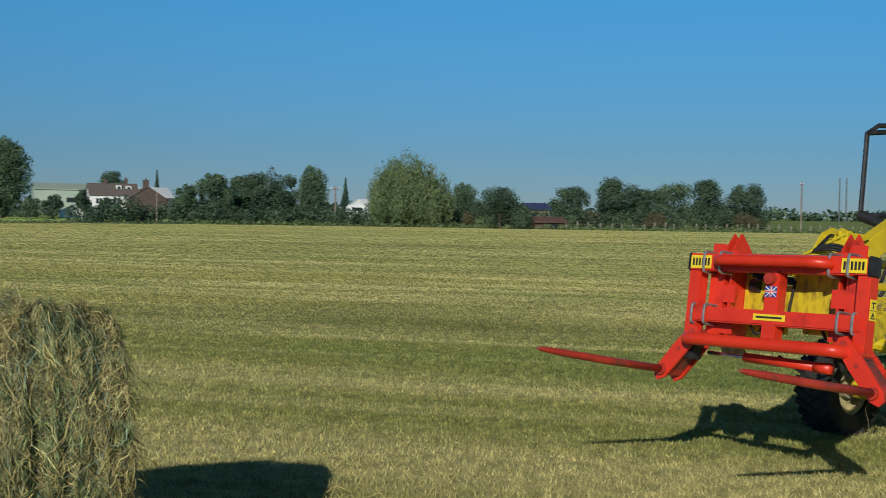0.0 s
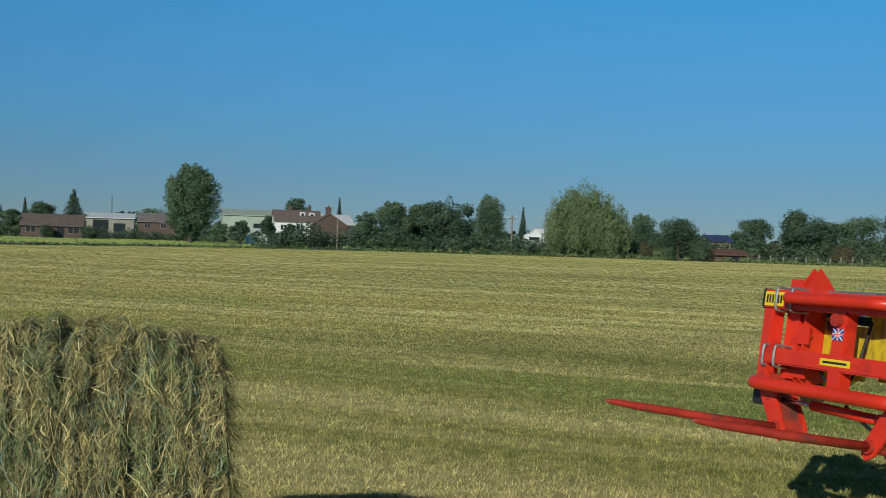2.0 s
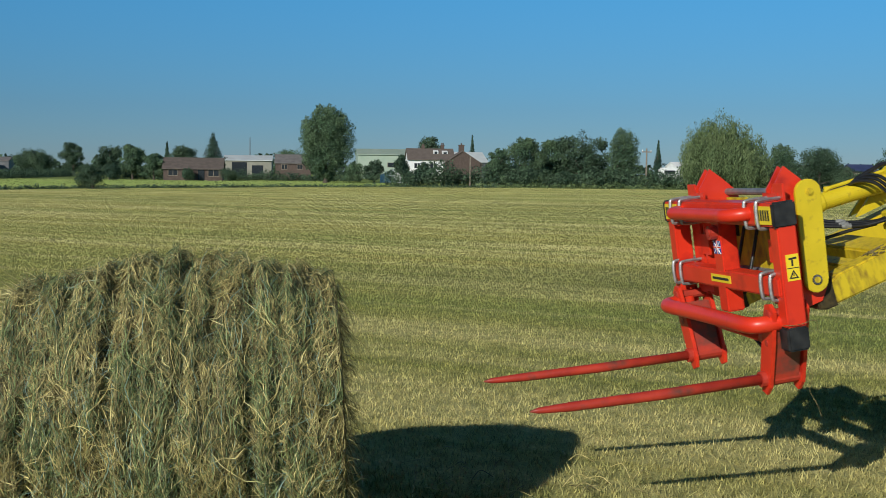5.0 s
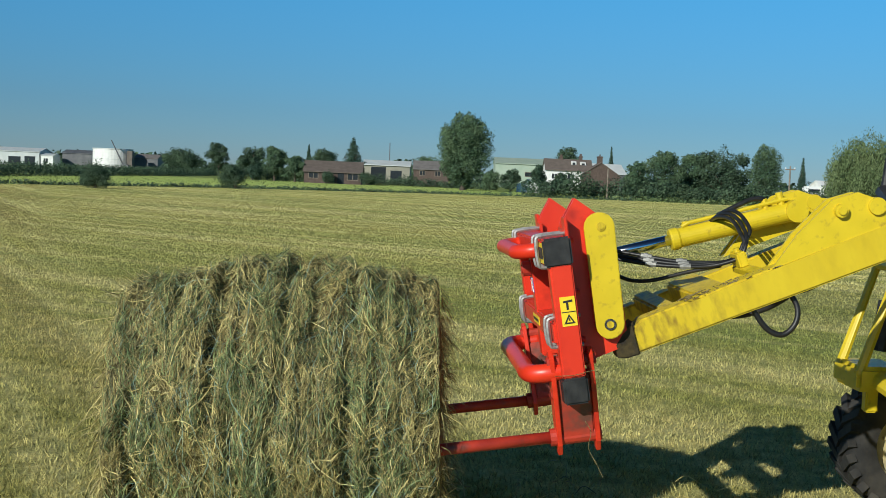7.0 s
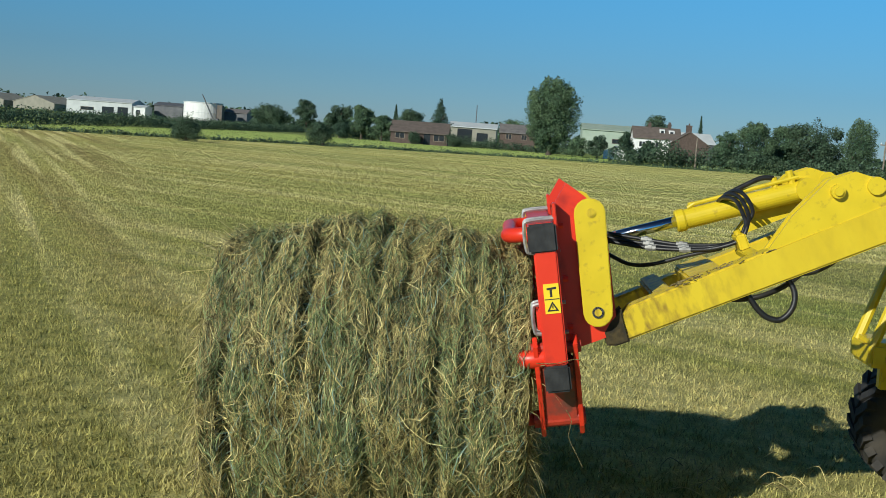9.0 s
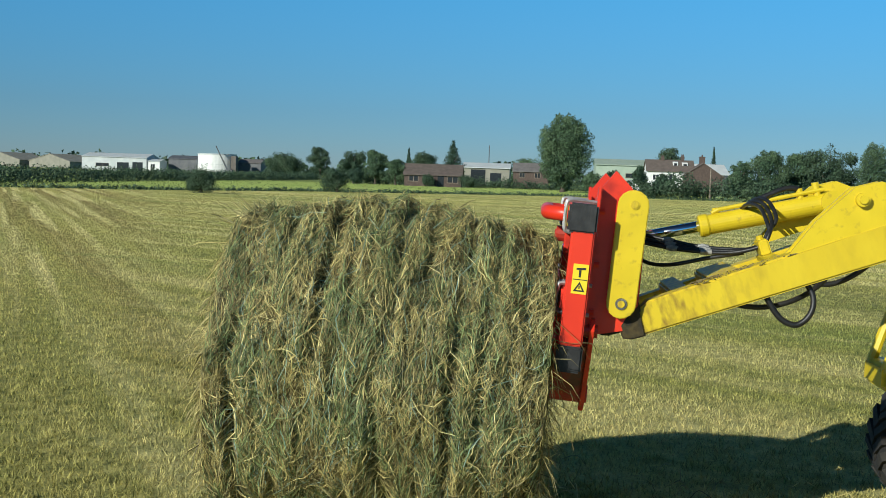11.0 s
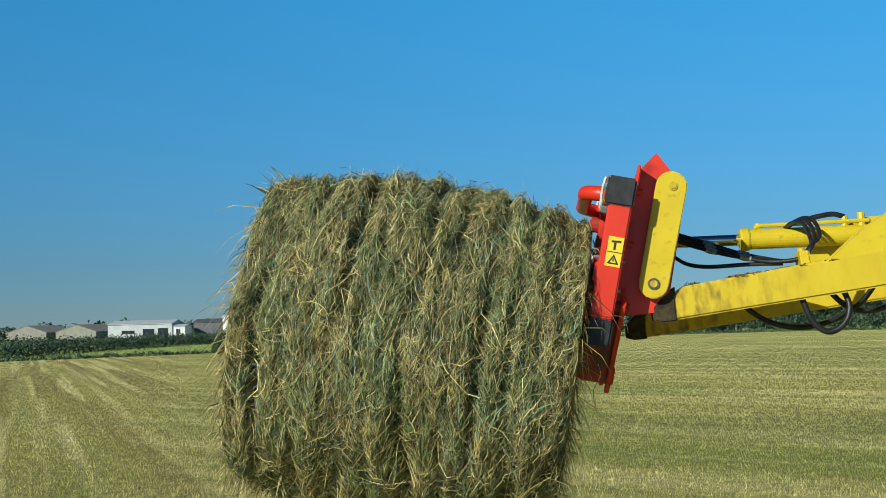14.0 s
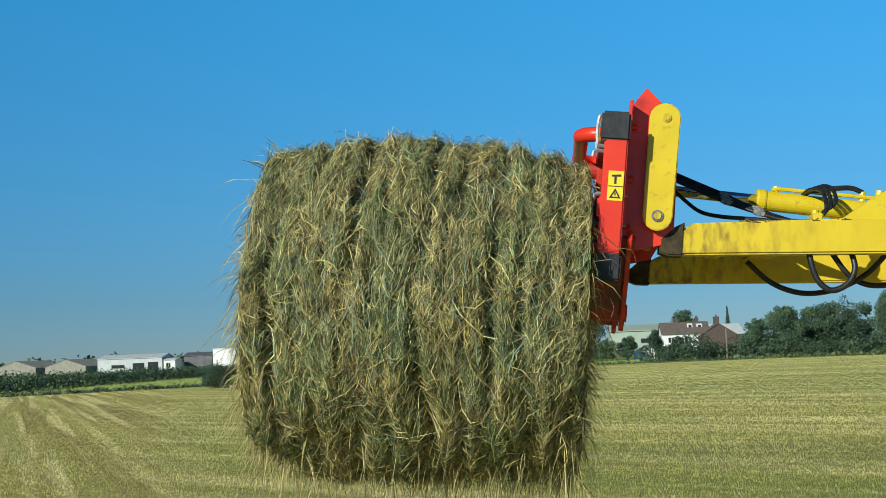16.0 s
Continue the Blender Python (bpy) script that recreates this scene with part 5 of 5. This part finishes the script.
    for pts in runs[:3]:
        for k in (2, 3):
            a, b = Vector(pts[k]), Vector(pts[k + 1])
            d = (b - a).normalized()
            bm = B()
            tube(bm, [a, a + d * 0.045], 0.0115, 8)
            tube(bm, [a + d * 0.012, a + d * 0.028], 0.0145, 6)
            part("hose_fitting", bm, M["plated"], arm, "plated hose fitting")
    bm = B()
    box(bm, -0.655, -0.615, 0.0, 0.12, 0.085, 0.15, 0.006)
    tube(bm, [(-0.635, 0.06, 0.14), (-0.635, 0.06, 0.165)], 0.014, 8)
    box(bm, -0.66, -0.61, -0.01, 0.36, 0.06, 0.088, 0.004)
    part("hose_clamp", bm, ye, arm)
    # hay and dirt lying on the arm
    r = random.Random(9)
    bm = B()
    for i in range(160):
        x, y = -0.30 - 0.42 * r.random(), 0.315 + 0.09 * r.random()
        a, ln = r.uniform(0, PI), r.uniform(0.015, 0.05)
        z = 0.086 + 0.006 * r.random()
        tube(bm, [(x, y, z), (x + math.cos(a) * ln, y + math.sin(a) * ln * 0.4, z + 0.004)], 0.0022, 4)
    q = part("chaff", bm, M["hayend"], arm, "hay chaff lying on the arm")
    q["kind"] = "stuff"
    # tilt cylinders: barrel pinned to the arm, rod pinned to the fork
    cyl = []
    for s in (-1,):
        ba = new("tilt_cylinder")
        ba.parent = ob
        bm = B()
        tube(bm, [(0, 0, 0), (0.10, 0, 0), (0.525, 0, 0)], 0.043, 24)
        tube(bm, [(0.50, 0, 0), (0.507, 0, 0), (0.533, 0, 0), (0.540, 0, 0)], [0.046, 0.049, 0.049, 0.044], 24)
        tube(bm, [(-0.02, -0.05, 0), (-0.02, 0.05, 0)], 0.05, 12)
        part("barrel", bm, ye, ba, smooth=False)
        bm = B()
        tube(bm, [(0.0, 0.01, 0.060), (0.45, 0.01, 0.056), (0.48, 0.01, 0.046)], 0.009, 8)
        tube(bm, [(0.46, 0, 0.03), (0.46, 0, 0.066)], 0.014, 8)
        tube(bm, [(0.03, 0, 0.03), (0.03, 0, 0.095)], 0.016, 8)
        tube(bm, [(0.10, 0, 0.03), (0.10, 0, 0.082)], 0.014, 8)
        part("feed_pipe", bm, ye, ba)
        bm = B()
        tube(bm, smooth_path([(0.10, 0, 0.08), (0.15, 0.01, 0.092), (0.22, 0.02, 0.082), (0.32, 0.03, 0.060)], 6), 0.011, 8)
        part("hose", bm, M["rubber"], ba, "black hydraulic hose", smooth=True)
        rod = new("cylinder_rod")
        rod.parent = ob
        bm = B()
        tube(bm, [(-0.55, 0, 0), (-0.02, 0, 0)], 0.024, 16)
        part("shaft", bm, M["chrome"], rod, "bright chrome rod", smooth=True)
        bm = B()
        tube(bm, [(0, -0.03, 0), (0, 0.03, 0)], 0.04, 14)
        part("rod_eye", bm, M["black"], rod)
        cyl.append((s, ba, rod))
    tagged(ob, "yellow wheeled farm loader with two lift arms", "loader")
    return ob, arm, wheels, cyl


loader, lift_arms, loader_wheels, tilt_cylinders = build_loader()

# ---- motions ----
# seconds, x, y, z of the top beam, heading, tilt, roll, opening of the tine brackets
FORK = [
    (0.0, 3.600, 5.730, 1.391, 17.56, 8.37, 1.08, 40.9),
    (0.5, 3.249, 5.681, 1.385, 14.26, 8.00, 0.96, 28.6),
    (1.0, 3.035, 5.649, 1.379, 11.66, 6.80, 0.49, 0.0),
    (1.5, 3.101, 5.743, 1.388, 13.47, 7.20, 0.46, -30.0),
    (2.0, 3.071, 5.637, 1.400, 11.92, 7.20, 0.57, -34.0),
    (2.5, 3.043, 5.768, 1.379, 10.62, 3.40, 0.41, -33.0),
    (3.0, 2.903, 5.739, 1.349, 9.56, -3.20, 0.27, -31.0),
    (3.5, 2.766, 5.780, 1.332, 8.41, -8.10, 0.12, -27.2),
    (4.0, 2.506, 5.712, 1.434, 6.19, -6.30, 0.13, -26.0),
    (4.2, 2.373, 5.668, 1.485, 6.11, -8.75, 0.16, -24.0),
    (6.3, 0.668, 5.230, 1.439, 3.50, -7.17, 2.28, -8.8),
    (6.5, 0.545, 5.199, 1.436, 1.90, -8.22, 1.66, -8.7),
    (7.0, 0.368, 5.165, 1.381, 2.11, -9.77, 1.02, -8.7),
    (7.5, 0.222, 5.147, 1.340, 0.51, -9.51, 0.72, -8.6),
    (8.0, 0.148, 5.147, 1.322, 0.33, -9.30, 0.56, -8.4),
    (8.5, 0.063, 5.143, 1.307, 0.35, -10.32, 0.48, -8.3),
    (9.0, -0.032, 5.108, 1.297, 0.54, -10.39, 0.48, -8.3),
    (9.2, -0.028, 5.144, 1.305, 0.15, -9.81, 0.43, -8.3),
    (11.3, 0.071, 5.148, 1.550, 0.03, 6.11, 0.27, -8.0),
    (11.5, 0.068, 5.137, 1.582, 0.10, 6.58, 0.30, -8.0),
    (12.0, 0.079, 5.147, 1.687, 0.19, 8.42, 0.31, -8.0),
    (12.5, 0.095, 5.157, 1.783, 0.14, 9.73, 0.32, -8.0),
    (13.0, 0.119, 5.163, 1.901, 0.28, 12.33, 0.31, -8.0),
    (13.5, 0.134, 5.158, 2.025, 0.20, 12.83, 0.28, -8.0),
    (14.0, 0.131, 5.162, 2.114, 0.32, 11.57, 0.25, -8.0),
    (14.5, 0.134, 5.160, 2.194, 0.14, 10.31, 0.17, -8.0),
    (15.0, 0.144, 5.153, 2.271, 0.01, 9.18, 0.09, -8.0),
    (15.5, 0.148, 5.156, 2.370, 0.00, 7.55, 0.05, -8.0),
    (16.0, 0.171, 5.156, 2.456, -0.07, 6.87, 0.03, -8.0),
]
# slope of the lift arms, in degrees
ARM = [(0, 22), (2, 22), (4.2, 23), (6.3, 23.3), (7, 22.5), (8, 24), (9, 25.7), (9.2, 25.5), (10.2, 22), (11.3, 18.8), (11.5, 18.6), (12.5, 14.6), (13.5, 10), (14.5, 5.6), (16, -2.0)]
# tilt linkage: its rear pin on the arms, and its front pin on the fork
TILT_REAR, TILT_FRONT = (-0.99, -0.27, 0.183), (-0.215, -0.27, -0.155)
# the brackets close a little further in the bale
CLAMP = [(0, 0), (4.2, 0), (6.3, 3), (7, 4), (9.2, 12), (11.3, 23), (16, 23)]
# where the front axle stands from the first touch of the bale on
AXLE = [(6.3, 2.72), (6.5, 2.62), (7, 2.47), (7.5, 2.33), (8, 2.24), (8.5, 2.15), (9, 2.05), (9.2, 2.03), (11.3, 1.985), (12.5, 2.02), (16, 2.09)]


def at(rows, t, k=1):
    return float(np.interp(t, [r[0] for r in rows], [r[k] for r in rows]))


def fork_pose(t):
    x, y, z, head, tilt, roll = (at(FORK, t, k) for k in range(1, 7))
    return pose(x, y, z, roll, -tilt, 180 + head)


def loader_pose(t):
    head = at(FORK, t, 4)
    hitch = fork_pose(t) @ Vector((HITCH_X, 0, HITCH_Z))
    back = Vector((math.cos(radians(head)), math.sin(radians(head)), 0))
    if t < 6.3:
        p = hitch + back * at([(0, 2.22), (4.2, 2.15), (6.3, 2.05)], t)
        return pose(p.x, p.y, 0, 0, 0, 180 + head)
    return pose(at(AXLE, t), 5.15 + 0.25 * math.sin(radians(head)), 0, 0, 0, 180 + head)


def arm_pose(t):
    p = fork_pose(t) @ Vector((NOSE_X, 0, NOSE_Z))
    return pose(p.x, p.y, p.z, 0, at(ARM, t), 180 + at(FORK, t, 4))


BALE_REST = pose(-0.59, 5.12, 0.568, 0, -2.5, 0)
BALE_LAST = pose(-0.555, 4.97, 1.772, 0, 5.0, 0)
GRIP, HELD = 9.2, 11.3


def bale_pose(t):
    if t <= 8.5:
        return BALE_REST
    shove = -0.015 * (min(t, GRIP) - 8.5) / 0.7
    b = Matrix.Translation((shove, 0, 0)) @ BALE_REST
    if t <= GRIP:
        return b
    # the bale settles on the tines while it leaves the ground, then goes with the fork
    first, held = fork_pose(GRIP).inverted() @ b, fork_pose(16.0).inverted() @ BALE_LAST
    return fork_pose(t) @ first.lerp(held, min(1.0, (t - GRIP) / (HELD - GRIP)))


def motions():
    times = [r[0] for r in FORK] + [4.9, 5.6, 9.7, 10.2, 10.75]
    times.sort()
    walk(fork, [(t, fork_pose(t)) for t in times])
    walk(loader, [(t, loader_pose(t)) for t in times])
    walk(lift_arms, [(t, loader_pose(t).inverted() @ arm_pose(t)) for t in times])
    walk(bale, [(t, bale_pose(t)) for t in times])
    for s, br in tine_brackets:
        walk(br, [(t, pose(0, s * PIVOT_Y, PIVOT_Z, s * (at(FORK, t, 7) - at(CLAMP, t)))) for t in times])
    for s, barrel, rod in tilt_cylinders:
        rows_b, rows_r = [], []
        for t in times:
            inv = loader_pose(t).inverted()
            a = inv @ arm_pose(t) @ Vector(TILT_REAR)
            b = inv @ fork_pose(t) @ Vector(TILT_FRONT)
            d = b - a
            turn = Matrix.Rotation(math.atan2(d.y, d.x), 4, 'Z') @ Matrix.Rotation(-math.atan2(d.z, d.xy.length), 4, 'Y')
            rows_b.append((t, Matrix.Translation(a) @ turn))
            rows_r.append((t, Matrix.Translation(b) @ turn))
        walk(barrel, rows_b)
        walk(rod, rows_r)
    run, last, turns = 0.0, None, []
    for t in times:
        p = loader_pose(t).translation
        if last is not None:
            fwd = Vector((-math.cos(radians(at(FORK, t, 4))), -math.sin(radians(at(FORK, t, 4))), 0))
            run += (p - last).dot(fwd)
        last = p
        turns.append((t, run))
    for wh, r in loader_wheels:
        base = wh.matrix_basis.translation.copy()
        walk(wh, [(t, pose(base.x, base.y, base.z, 0, math.degrees(q / r), 0)) for t, q in turns])


motions()
